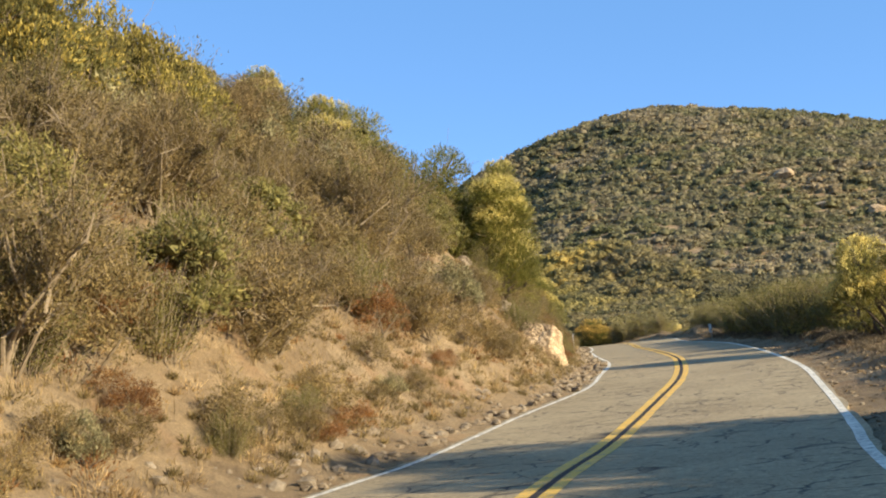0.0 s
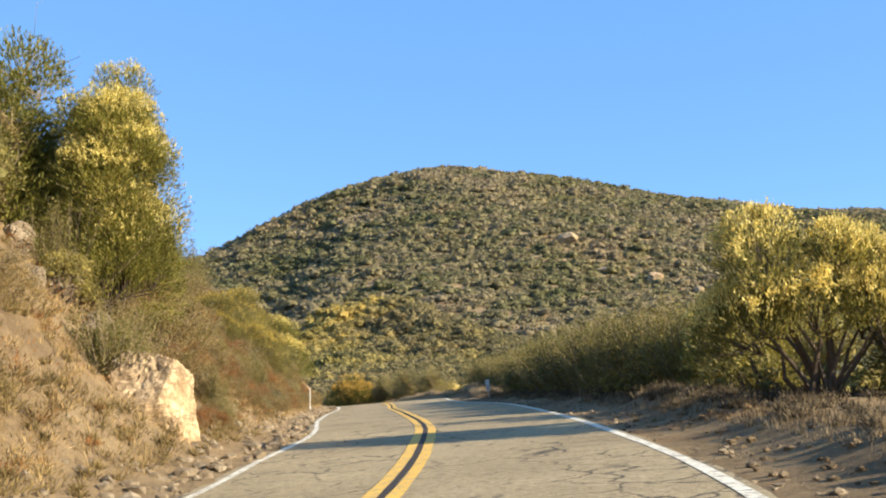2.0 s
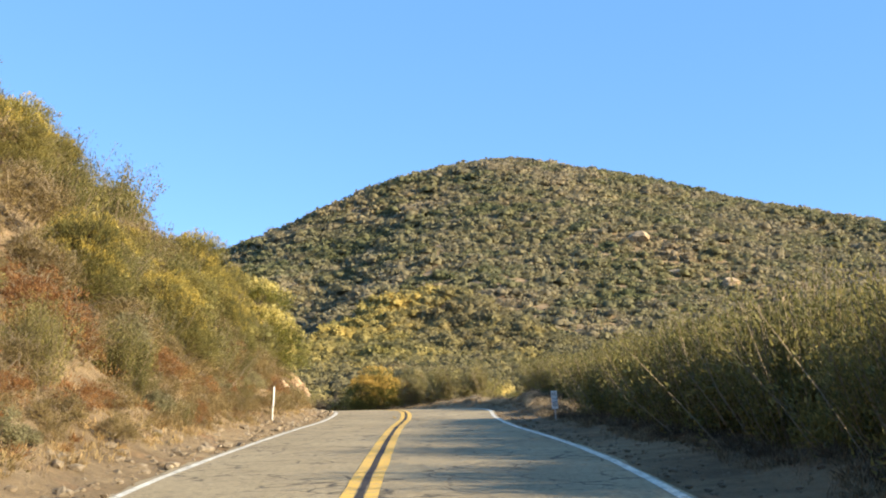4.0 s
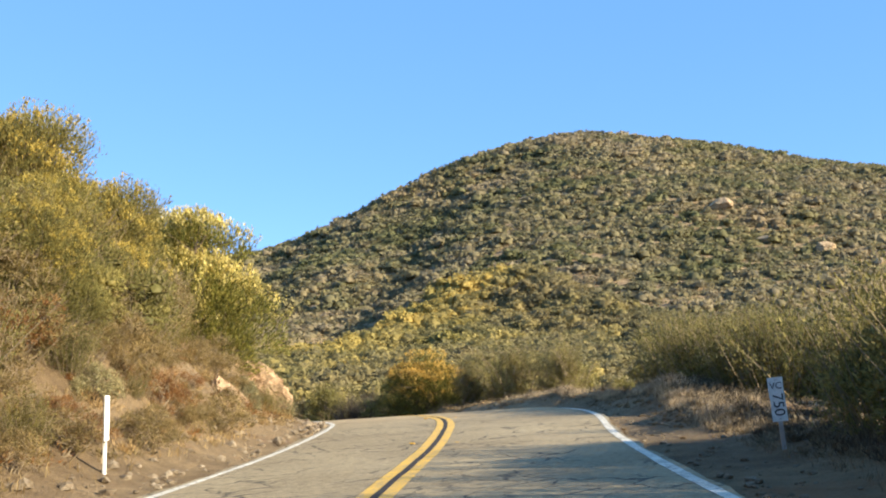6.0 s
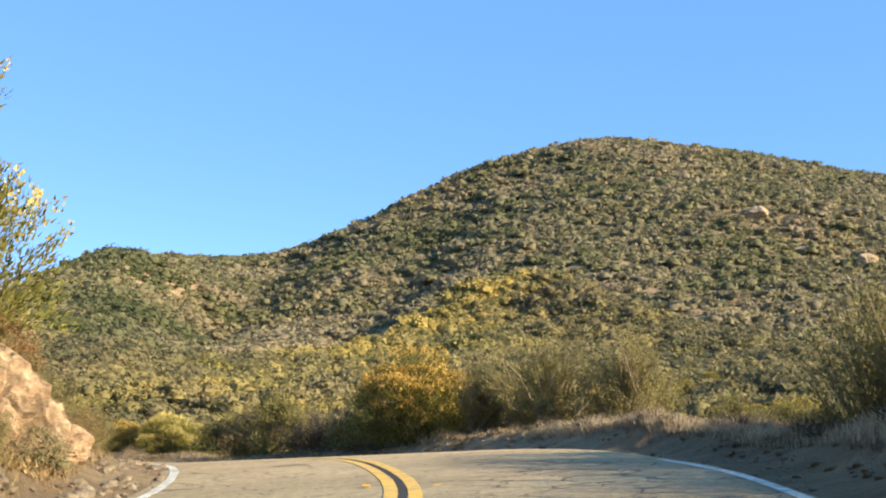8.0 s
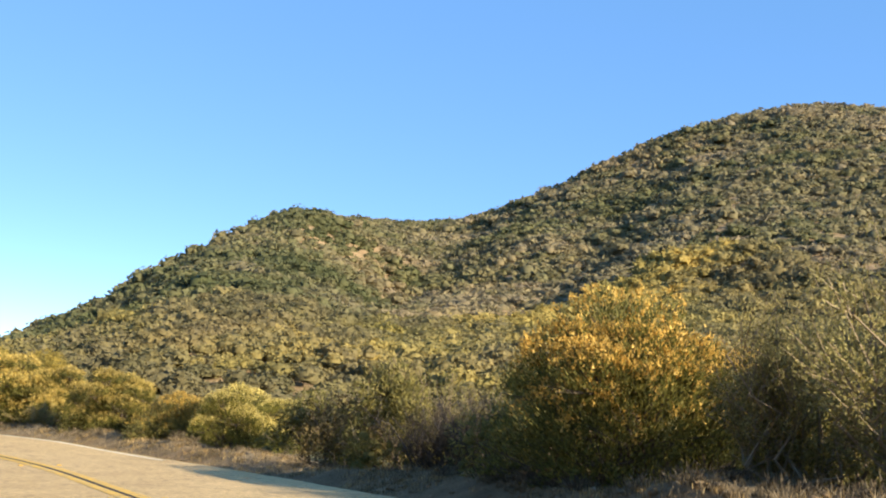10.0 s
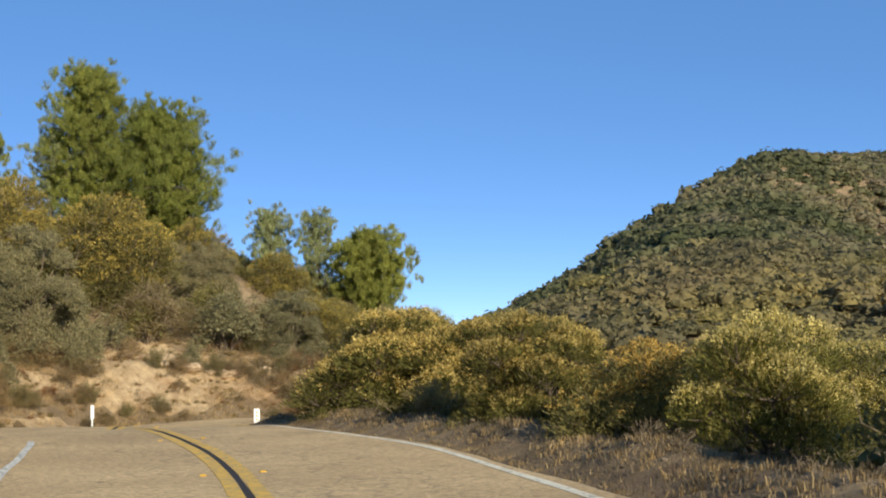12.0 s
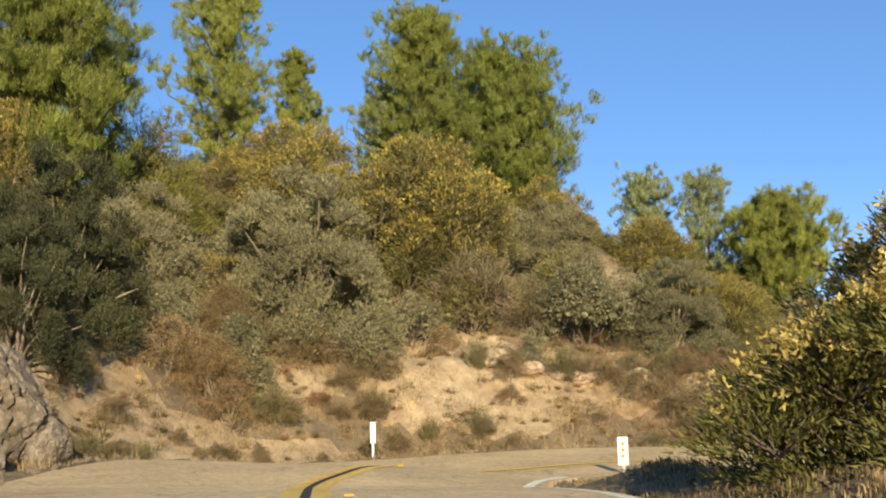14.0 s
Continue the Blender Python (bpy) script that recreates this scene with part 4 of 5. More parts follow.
scatter_scrub("flat_scrub", fx[flat], fy[flat], rng.uniform(0.7, 1.5, flat.sum()), VALLEY_SCRUB, "low yellow-green chaparral on the flat beside the road", 9)


# ---------------------------------------------------------------- placing
def put(model_list, k, x, y, scale=1.0, tall=1.0, turn=None, label="", category="", group="", sink=0.06, rng=np.random.RandomState(99)):
    """A copy of one of the models at a place on the ground; the first use takes the model itself."""
    model = model_list[k % len(model_list)]
    turn = rng.uniform(0, 6.28) if turn is None else turn
    m = Matrix.LocRotScale((x, y, height(x, y) - sink * scale), Euler((0, 0, turn)), None)
    if "used" in model:
        ob = copy_thing(model, m)
    else:
        ob = model
        ob["used"] = 1
        ob.matrix_basis = m
    ob.scale = (scale, scale, scale * tall)
    return tagged(ob, label, category, group)


PALE = [flowering_bush(s, BLOSSOM) for s in (11, 12, 13)]
GOLD = [flowering_bush(s, BLOSSOM_GOLD, 1.0, LEAF_OLIVE) for s in (21, 22)]
OLIVE = [round_bush(s, "olive_bush", LEAF_OLIVE) for s in (31, 32, 33)]
TIPPED = [flowering_bush(s, YELLOW_TIP, 1.0, LEAF_OLIVE, 22, 1.0, 0.08, 1.0, 0.3) for s in (25, 26)]
BEND_GOLD = [flowering_bush(27, BLOSSOM_BEND, 1.0, LEAF_GREEN_SHADED, 40, 1.0, 0.05, 0.9, 0.15, 0.70, 1250, 6)]
SAGE = [round_bush(s, "sage_bush", LEAF_SAGE, 0.075, 0.035) for s in (41, 42)]
# rounded shrubs whose shaded look comes from the darkened leaf colour
HEDGE = [round_bush(s, "olive_bush", LEAF_OLIVE_SHADED) for s in (35, 36)]
DRY = [round_bush(s, "dry_bush", LEAF_DRY, 0.065, 0.022, 150, 0.0, 2000) for s in (51, 52, 53)]
RUST = [round_bush(s, "rust_bush", LEAF_RUST, 0.055, 0.024, 80, 0.0, 2000) for s in (61, 62)]
CHAMISE = [wand_bush(s, LEAF_OLIVE_SHADED) for s in (71, 72, 73)]
BUCKWHEAT = [round_bush(s, "buckwheat_bush", LEAF_DRY, 0.075, 0.026, 90, 0.0, 1500) for s in (55, 56, 57)]
TAN = [round_bush(s, "dry_bush", LEAF_TAN, 0.065, 0.022, 120, 0.0, 1900) for s in (58, 59)]
GREEN = [round_bush(s, "green_bush", LEAF_GREEN, 0.10, 0.045, 20) for s in (81,)]

TWIGGY = [twiggy_bush(s, LEAF_TWIG) for s in (91, 92)]
BROWN_TWIGGY = [twiggy_bush(s, LEAF_DRY) for s in (94, 95)]
DARK_TWIGGY = [twiggy_bush(96, LEAF_DEAD, DEAD_WOOD_SHADED, 44)]
# the shade on this shrub is painted through its darker leaf
GOLD_TALL = [flowering_bush(28, BLOSSOM_GOLD, 1.0, LEAF_GREEN_SHADED, 24, 1.0, 0.10, 0.95, 0.2, 0.85, 900, 7)]
BIG_SAGE = [big_bush(s, "sage_bush", LEAF_SAGE) for s in (101, 102)]
BIG_OLIVE = [big_bush(s, "olive_bush", LEAF_OLIVE, YELLOW_TIP) for s in (104, 105)]
BIG_DRY = [big_bush(s, "dry_bush", LEAF_TAN, None, 0.09, 0.026, 1300, 0.0) for s in (107,)]
BIG_GREEN = [big_bush(s, "green_bush", LEAF_GREEN, None, 0.09, 0.036, 1400) for s in (111,)]
TALL_PALE = [flowering_bush(18, BLOSSOM, 2.2, None, 44, 0.92, 0.22, 1.1, 0.4, 1.15)]
OPEN_PALE = [flowering_bush(19, BLOSSOM, 1.0, LEAF_GREEN_SHADED, 14, 1.0, 0.34, 2.0, 0.1, 0.78, 900, 7)]
BIG_OAK = [big_bush(s, "scrub_oak", LEAF_OAK_SHADED) for s in (109,)]

# named shrubs: model list, x, y, scale, tallness, label
HERO = [
    (TALL_PALE, 2.15, 41.0, 1.13, 1.04, "tall evergreen shrub with cream seed tufts on the cut bank"),
    (BIG_GREEN, -0.4, 41.8, 1.05, 1.08, "tall green shrub on top of the cut bank"),
    (BIG_GREEN, -3.4, 41.4, 0.95, 0.98, "tall green shrub on top of the cut bank"),
    (PALE, -4.2, 40.0, 1.1, 1.1, "broad shrub with yellow-green tips high on the slope"),
    (BIG_OLIVE, -7.0, 25.0, 1.0, 1.2, "large olive shrub high on the slope"),
    (BIG_OLIVE, -8.8, 21.0, 1.05, 1.25, "large olive shrub high on the slope"),
    (BIG_DRY, -5.4, 29.5, 0.75, 1.0, "large brown shrub high on the slope"),
    (PALE, -6.5, 39.0, 1.1, 1.1, "broad shrub with yellow-green tips high on the slope"),
    (OPEN_PALE, 14.05, 34.6, 1.38, 1.14, "tall open shrub with pale yellow tufts beside the road"),
    (PALE, 16.3, 34.2, 1.1, 0.8, "low shrub with pale yellow tufts beside the road"),
    (HEDGE, 10.2, 19.4, 0.55, 0.8, "low dark olive shrub behind the grassy shoulder"),
    (HEDGE, 11.2, 22.6, 0.65, 0.8, "low dark olive shrub behind the grassy shoulder"),
    (GREEN, 12.4, 25.6, 0.7, 0.8, "low dark green shrub behind the grassy shoulder"),
    (HEDGE, 13.2, 30.0, 0.7, 0.8, "low dark olive shrub behind the grassy shoulder"),
    (OLIVE, 13.8, 27.4, 0.85, 0.8, "low olive shrub behind the grassy shoulder"),
    (PALE, 18.4, 36.0, 1.25, 0.95, "green shrub with pale yellow tufts beside the road"),
    (GREEN, 17.0, 32.8, 1.3, 0.9, "low green shrub on the shoulder"),
    (OLIVE, 15.6, 39.2, 1.7, 1.0, "olive shrub beside the shoulder"),
    (PALE, 16.8, 42.8, 1.2, 0.9, "green shrub with pale tufts beside the shoulder"),
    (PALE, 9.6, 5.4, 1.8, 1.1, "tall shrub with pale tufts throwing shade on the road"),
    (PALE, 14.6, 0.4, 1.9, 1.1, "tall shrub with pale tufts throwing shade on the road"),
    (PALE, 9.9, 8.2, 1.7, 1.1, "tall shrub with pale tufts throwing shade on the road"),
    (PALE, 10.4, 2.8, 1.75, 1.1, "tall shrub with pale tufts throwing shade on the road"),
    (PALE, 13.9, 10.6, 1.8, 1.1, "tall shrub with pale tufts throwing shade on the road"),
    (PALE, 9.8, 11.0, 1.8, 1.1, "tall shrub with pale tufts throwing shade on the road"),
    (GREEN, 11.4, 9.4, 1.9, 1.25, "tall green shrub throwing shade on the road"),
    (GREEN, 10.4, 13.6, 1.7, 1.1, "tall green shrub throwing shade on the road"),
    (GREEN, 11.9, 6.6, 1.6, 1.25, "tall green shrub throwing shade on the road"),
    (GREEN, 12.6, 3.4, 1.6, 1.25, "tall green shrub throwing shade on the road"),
    (OLIVE, 5.2, 69.6, 0.9, 1.1, "tall brown shrub on the cut bank"),
    (OLIVE, 5.2, 76.0, 1.2, 1.25, "tall olive shrub on the cut bank"),
    (TIPPED, 6.0, 81.0, 0.9, 1.0, "yellow-tipped shrub on the cut bank"),
    (TIPPED, 4.6, 82.6, 1.3, 1.1, "yellow-tipped shrub high on the cut bank"),
    (PALE, 7.3, 89.9, 1.7, 1.12, "leaning shrub with pale yellow tufts above the rock cut"),
    (PALE, 6.0, 92.0, 1.4, 1.2, "shrub with pale yellow tufts above the rock cut"),
    (HEDGE, 19.8, 74.2, 1.2, 1.1, "dense olive shrub behind the mile marker"),
    (CHAMISE, 21.2, 77.2, 1.0, 1.0, "upright olive shrub behind the mile marker"),
    (HEDGE, 23.0, 80.6, 1.15, 0.95, "rounded olive shrub behind the berm"),
    (HEDGE, 24.0, 84.0, 1.2, 0.95, "rounded olive shrub behind the berm"),
    (HEDGE, 24.8, 87.4, 1.2, 0.95, "rounded olive shrub behind the berm"),
    (TIPPED, 5.5, 86.2, 1.35, 1.15, "yellow-tipped shrub above the rock cut"),
    (DRY, 7.3, 80.2, 0.7, 1.0, "brown half-bare shrub low on the cut bank"),
    (BROWN_TWIGGY, 7.4, 82.0, 0.65, 1.0, "bare brown twiggy shrub low on the cut bank"),
    (DRY, 7.0, 83.6, 0.8, 1.0, "brown half-bare shrub low on the cut bank"),
    (OLIVE, 7.2, 81.1, 0.6, 1.0, "low olive shrub on the cut bank"),
    (BUCKWHEAT, 7.9, 79.0, 0.45, 1.0, "low brown buckwheat shrub at the bank's foot"),
    (BUCKWHEAT, 7.9, 82.5, 0.4, 1.0, "low brown buckwheat shrub at the bank's foot"),
    (GOLD_TALL, 15.2, 113.7, 1.75, 0.90, "broad shrub with golden tufts on the outside of the bend"),
    (GOLD, 18.6, 116.0, 1.3, 0.9, "shrub with golden tufts on the outside of the bend"),
    (TWIGGY, 16.9, 109.9, 1.15, 1.0, "half-bare grey twiggy shrub on the berm"),
    (TWIGGY, 18.7, 108.6, 1.38, 1.1, "tall half-bare twiggy shrub on the outside of the bend"),
    (TWIGGY, 20.6, 106.6, 1.3, 1.1, "tall half-bare twiggy shrub on the outside of the bend"),
    (OLIVE, 21.4, 109.4, 1.5, 1.2, "dense olive shrub on the outside of the bend"),
    (OLIVE, 12.2, 119.9, 1.0, 0.95, "dark dense shrub beside the shoulder"),
    (OLIVE, 9.9, 121.6, 1.4, 1.25, "dense brown-olive shrub beside the shoulder"),
    (CHAMISE, 10.6, 123.2, 1.4, 1.05, "upright olive shrub behind the shoulder's shrubs"),
    # mostly hidden shrub, added to throw shade on the ground beside the road
    (OLIVE, 13.2, 116.4, 1.25, 1.2, "added olive shrub behind the twiggy shrubs, shading the ground"),
    (OLIVE, 18.4, 111.8, 1.3, 1.2, "dense olive shrub beside the golden shrub"),
    (DARK_TWIGGY, 11.2, 119.6, 1.0, 0.98, "half-bare shrub beside the shoulder, shade in its dark wood colour"),
    (DARK_TWIGGY, 12.5, 118.4, 1.05, 0.95, "twiggy shrub beside the shoulder, shade in its dark wood colour"),
    (OLIVE, 6.9, 123.8, 1.45, 0.87, "grey-brown twiggy shrub beside the shoulder"),
    (DRY, 8.3, 122.6, 1.35, 0.95, "brown rounded half-bare shrub beside the shoulder"),
    (BEND_GOLD, -7.8, 134.7, 1.8, 0.72, "broad domed shrub with cream tufts at the tip of the bend"),
    (BEND_GOLD, -1.2, 129.9, 1.15, 0.86, "rounded shrub with creamy yellow tufts on the inside of the bend"),
    (GOLD, 1.9, 127.7, 1.12, 0.76, "rounded shrub with golden tufts on the inside of the bend"),
    (PALE, 4.2, 126.1, 1.0, 0.91, "shrub with creamy yellow tufts on the inside of the bend"),
    (TWIGGY, -4.5, 131.3, 0.48, 0.9, "half-bare shrub with crooked grey branches between the tufted shrubs"),
    (BEND_GOLD, -5.3, 134.2, 1.3, 0.89, "shrub with creamy yellow tufts behind the bend's shrubs"),
    (GOLD, 0.4, 134.2, 1.2, 0.7, "shrub with golden tufts behind the bend's shrubs"),
    (PALE, 4.0, 132.2, 1.1, 0.75, "shrub with creamy yellow tufts behind the bend's shrubs"),
    (BIG_SAGE, -33.3, 143.1, 1.25, 1.2, "large grey-green sage shrub on the bank"),
    (BIG_OLIVE, -36.8, 151.2, 1.55, 1.05, "large olive shrub with yellow tips on the bank"),
    (BIG_SAGE, -34.3, 155.8, 0.9, 1.1, "grey-green rounded shrub on the bank"),
    (BIG_OLIVE, -35.4, 163.0, 0.95, 1.0, "olive shrub with yellow tips on the bank"),
    (BIG_SAGE, -27.6, 154.6, 0.85, 1.0, "dark grey-green shrub low on the bank"),
    (BIG_SAGE, -30.4, 158.4, 0.8, 1.0, "dark grey-green shrub on the bank"),
    (BIG_OAK, -31.2, 134.8, 0.85, 1.5, "dark scrub oak in a hollow, shade in its leaf colour"),
    (BIG_OAK, -28.4, 132.6, 0.72, 1.45, "dark scrub oak in a hollow, shade in its leaf colour"),
    (BIG_SAGE, -35.4, 138.4, 0.95, 1.25, "grey-green shrub beside the dark scrub oak"),
    (BIG_GREEN, -43.4, 142.6, 1.2, 1.25, "large yellow-green shrub high on the bank"),
    (BIG_OLIVE, -46.6, 148.6, 1.0, 1.0, "brown-olive domed shrub on the crest of the bank"),
    (BIG_DRY, -33.4, 140.4, 0.62, 1.0, "broad brown dry shrub on the bank"),
    (BIG_DRY, -31.4, 141.8, 0.45, 1.0, "brown dry shrub on the bank"),
    (TAN, -28.6, 138.0, 0.75, 1.0, "brown dry shrub low on the bank"),
    (TAN, -30.4, 137.2, 1.0, 1.1, "brown dry shrub on the bank"),
    (BIG_DRY, -29.6, 138.2, 0.5, 1.1, "tall brown dry shrub on the bank"),
    (DRY, -31.2, 151.6, 1.05, 1.1, "brown dry shrub above the pale rock"),
    (BIG_OLIVE, -40.4, 136.0, 1.05, 1.3, "olive shrub under the pine"),
    (BIG_OLIVE, -31.6, 164.2, 0.75, 1.0, "olive shrub far along the bank"),
    (BIG_OLIVE, -43.0, 149.0, 1.3, 1.1, "large olive shrub on the crest of the bank"),
    (BIG_OLIVE, -41.0, 156.0, 1.2, 1.0, "large olive shrub on the crest of the bank"),
    (BIG_SAGE, -39.0, 145.6, 1.1, 1.1, "grey-green shrub on the crest of the bank"),
    (BIG_OLIVE, -40.0, 161.0, 1.0, 1.0, "olive shrub on the crest of the bank"),
]
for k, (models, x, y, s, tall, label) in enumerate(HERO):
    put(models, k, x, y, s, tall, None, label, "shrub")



def clear_of(x, y, gap=1.9):
    return all((x - h[1]) ** 2 + (y - h[2]) ** 2 > (gap * max(1.0, h[3] * 0.9) * (1.6 if h[0] in (BIG_SAGE, BIG_OLIVE, BIG_OAK) else 1.0)) ** 2 for h in HERO)


rng = np.random.RandomState(17)
# hedge along the shoulder
for yy, reach in [(45 + 1.02 * k, (7.0, 8.7)) for k in range(30)] + [(85.2 + 1.05 * k, (7.6, 9.2, 10.8)) for k in range(7)]:
    for row, o in enumerate(reach):
        p = place(yy + rng.uniform(-0.4, 0.4), o + rng.uniform(-0.3, 0.5))
        put(CHAMISE if rng.rand() < 0.72 else OLIVE, int(yy) + row, p[0], p[1], rng.uniform(1.10, 1.28) * (1.0 if yy < 78 else 0.92), rng.uniform(0.95, 1.12), None,
            "dense olive chamise shrub in the roadside hedge", "shrub", "roadside hedge")
for k in range(14):
    p = place(80 + k * 1.6, 4 + 7.8 + rng.uniform(0, 3.0))
    if clear_of(p[0], p[1]):
        put((CHAMISE, OLIVE, CHAMISE)[k % 3], k, p[0], p[1], rng.uniform(0.85, 1.1), 0.9, None, "olive shrub set back behind the grassy berm", "shrub", "shrubs outside the bend")

# hillside on the left, in strips up the slope
TEXT = {"tan": "tan half-bare shrub on the dry slope", "buckwheat": "low brown buckwheat shrub on the cut bank", "olive": "olive chaparral shrub on the dry slope", "dry": "brown half-bare shrub on the dry slope", "sage": "grey-green sage shrub on the dry slope",
        "chamise": "upright chamise shrub on the dry slope", "rust": "rust-brown dry shrub on the cut bank", "pale": "shrub with yellow-green tips on the slope"}
KIND = {"olive": OLIVE, "dry": DRY, "buckwheat": BUCKWHEAT, "sage": SAGE, "tan": TAN, "chamise": CHAMISE, "rust": RUST, "pale": TIPPED}
first, last = at_y(8), len(LINE) - 14
k = 0
for dl, gap, size_lo, size_hi, share in [(1.9, 1.3, 0.25, 0.45, ("buckwheat", "buckwheat", "rust", "buckwheat", "chamise", "sage")), (3.0, 1.1, 0.45, 0.80, ("rust", "buckwheat", "dry", "buckwheat", "chamise", "buckwheat")), (4.4, 1.1, 0.65, 1.05, ("dry", "olive", "rust", "chamise", "dry", "sage")),
                                   (6.6, 1.9, 0.9, 1.35, ("dry", "olive", "chamise", "dry", "sage", "olive")), (9.0, 2.1, 1.0, 1.5, ("olive", "dry", "chamise", "pale", "olive", "dry")),
                                   (12.0, 3.0, 1.1, 1.6, ("olive", "pale", "chamise", "sage", "sage", "olive")), (15.5, 3.6, 1.2, 1.7, ("pale", "olive", "sage", "chamise", "pale", "olive")),
                                   (20.0, 4.4, 1.3, 1.8, ("olive", "sage", "pale", "olive", "olive", "sage")), (25.5, 5.2, 1.3, 1.8, ("olive", "sage", "olive", "pale", "olive", "chamise"))]:
    s = STATION[first] + rng.uniform(0, gap)
    while s < STATION[last]:
        i = int(np.searchsorted(STATION, s))
        s += gap * rng.uniform(0.7, 1.3)
        q = LINE[i, :2] - SIDE[i] * (LINE[i, 3] + dl + rng.uniform(-1, 1) * (0.5 if dl < 4 else 1.2))
        j, o = near_road(q[:1], q[1:])
        far_off = -o[0] - LINE[j[0], 3]
        if not clear_of(q[0], q[1], 1.3) and q[1] > 120:
            continue
        if far_off < min(dl - 1.6, 20) or LINE[j[0], 5] < 0.1 or (dl > 16 and q[1] < 96):
            continue
        if far_off < 6 and field(q[:1], q[1:], 6.0, 51)[0] < -0.45 and 32 < q[1] < 70:
            continue
        if dl < 6 and 19 < LINE[i, 1] < 62 and rng.rand() < 0.38:
            continue
        if dl < 9 and LINE[i, 1] > 132 and rng.rand() < 0.6:
            continue
        name = share[rng.randint(0, 6)]
        put(KIND[name], k, q[0], q[1], rng.uniform(size_lo, size_hi), rng.uniform(0.8, 1.15), None, TEXT[name], "shrub", "shrubs on the slope")
        k += 1

# brush close above the road
for y0, y1, count, lo, hi, names in [(8, 31, 74, 0.95, 1.3, ("dry", "dry", "twig", "dry", "olive", "twig", "dry")), (31, 62, 60, 0.5, 0.85, ("dry", "twig", "rust", "dry", "chamise", "dry", "olive")),
                                     (62, 92, 92, 0.7, 1.1, ("olive", "chamise", "dry", "pale", "olive", "olive", "dry"))]:
    for k in range(count):
        i = int(np.abs(LINE[:, 1] - (y0 + (y1 - y0) * k / count + rng.uniform(-0.6, 0.6))).argmin())
        up = (1.9, 3.3, 4.8, 6.2)[k % 4] + rng.uniform(-0.5, 0.5)
        q = LINE[i, :2] - SIDE[i] * (LINE[i, 3] + up)
        if abs(q[0] - 3.3) < 1.7 and abs(q[1] - 36.6) < 2.2:
            continue
        if q[0] > 7.3 and q[1] > 82.5:
            continue
        if 57 < q[1] < 72 and up > 5:
            continue
        if q[1] > 19 and q[1] < 40 and up < 5.4 and rng.rand() < 0.55:
            continue
        name = names[k % 7] if up > 2.8 else ("buckwheat", "rust", "buckwheat")[k % 3]
        put({**KIND, "twig": BROWN_TWIGGY}[name], k, q[0], q[1], rng.uniform(lo, hi) if up > 2.8 else rng.uniform(0.35, 0.6), rng.uniform(0.85, 1.1), None,
            {**TEXT, "twig": "bare brown twiggy shrub on the dry slope"}[name], "shrub", "shrubs on the slope")
# the bank that faces the bend
taken = []
for k in range(4000):
    q = np.array([rng.uniform(-66, -16), rng.uniform(128, 190)])
    j, o = near_road(q[:1], q[1:])
    up = -o[0] - LINE[j[0], 3]
    if o[0] > 0 or up < 5.2 or up > 46 or LINE[j[0], 5] < 0.12 or LINE[j[0], 1] < 124 or q[1] < 150 - 1.2 * (q[0] + 60) or (q[1] > 163 and q[0] > -33):
        continue
    if not clear_of(q[0], q[1], 1.5):
        continue
    if up < 8 and rng.rand() < 0.25:
        continue
    gap = 1.9 if up < 8 else 2.5
    if any(abs(q[0] - t[0]) < gap and abs(q[1] - t[1]) < gap and (q[0] - t[0]) ** 2 + (q[1] - t[1]) ** 2 < gap * gap for t in taken):
        continue
    taken.append(q)
    name = ("sage", "olive", "pale", "sage", "olive", "dry")[rng.randint(0, 6)] if up > 8 else ("tan", "sage", "tan", "chamise")[rng.randint(0, 4)]
    put(KIND[name], k, q[0], q[1], rng.uniform(1.15, 1.75) if up > 8 else rng.uniform(0.5, 0.95), rng.uniform(0.85, 1.15), None, TEXT[name], "shrub", "shrubs on the bank")
    if len(taken) > 190:
        break
# low dry growth scattered over the same bank
for k in range(330):
    q = np.array([rng.uniform(-36, -15), rng.uniform(130, 158)])
    j, o = near_road(q[:1], q[1:])
    up = -o[0] - LINE[j[0], 3]
    if o[0] > 0 or up < 1.4 or up > 9 or LINE[j[0], 5] < 0.12 or LINE[j[0], 1] < 132 or not clear_of(q[0], q[1], 0.8):
        continue
    if up > 3 and field(q[:1], q[1:], 4.0, 71)[0] < -0.25:
        continue
    name = ("buckwheat", "tan", "rust", "tan", "dry", "tan", "chamise")[k % 7]
    put(KIND[name], k, q[0], q[1], rng.uniform(0.22, 0.42) if up < 3 else rng.uniform(0.35, 0.75), rng.uniform(0.8, 1.1), None,
        TEXT[name].replace("dry slope", "pale bank").replace("cut bank", "pale bank"), "shrub", "low shrubs on the pale bank")
put(BUCKWHEAT, 1, -27.35, 141.5, 0.36, 1.0, None, "dark brown low shrub behind the delineator", "shrub")
# scrub on the flat right of the road
for k in range(110):
    i = rng.randint(at_y(74), int(np.abs(LINE[:, 1] - 138).argmin()))
    q = LINE[i, :2] + SIDE[i] * (LINE[i, 4] + 6.5 + abs(rng.normal(0, 9)))
    j, o = near_road(q[:1], q[1:])
    if o[0] - LINE[j[0], 4] < 6 or not clear_of(q[0], q[1], 2.3):
        continue
    name = ("dry", "olive", "chamise", "pale", "olive", "sage")[rng.randint(0, 6)]
    text = {"dry": "brown half-bare shrub on the flat beyond the road", "olive": "olive shrub on the flat beyond the road", "chamise": "upright chamise shrub on the flat beyond the road",
            "pale": "yellow-tipped shrub on the flat beyond the road", "sage": "grey-green shrub on the flat beyond the road"}[name]
    put(KIND[name], k, q[0], q[1], rng.uniform(0.8, 1.2), rng.uniform(0.8, 1.0), None, text, "shrub", "shrubs beyond the road")

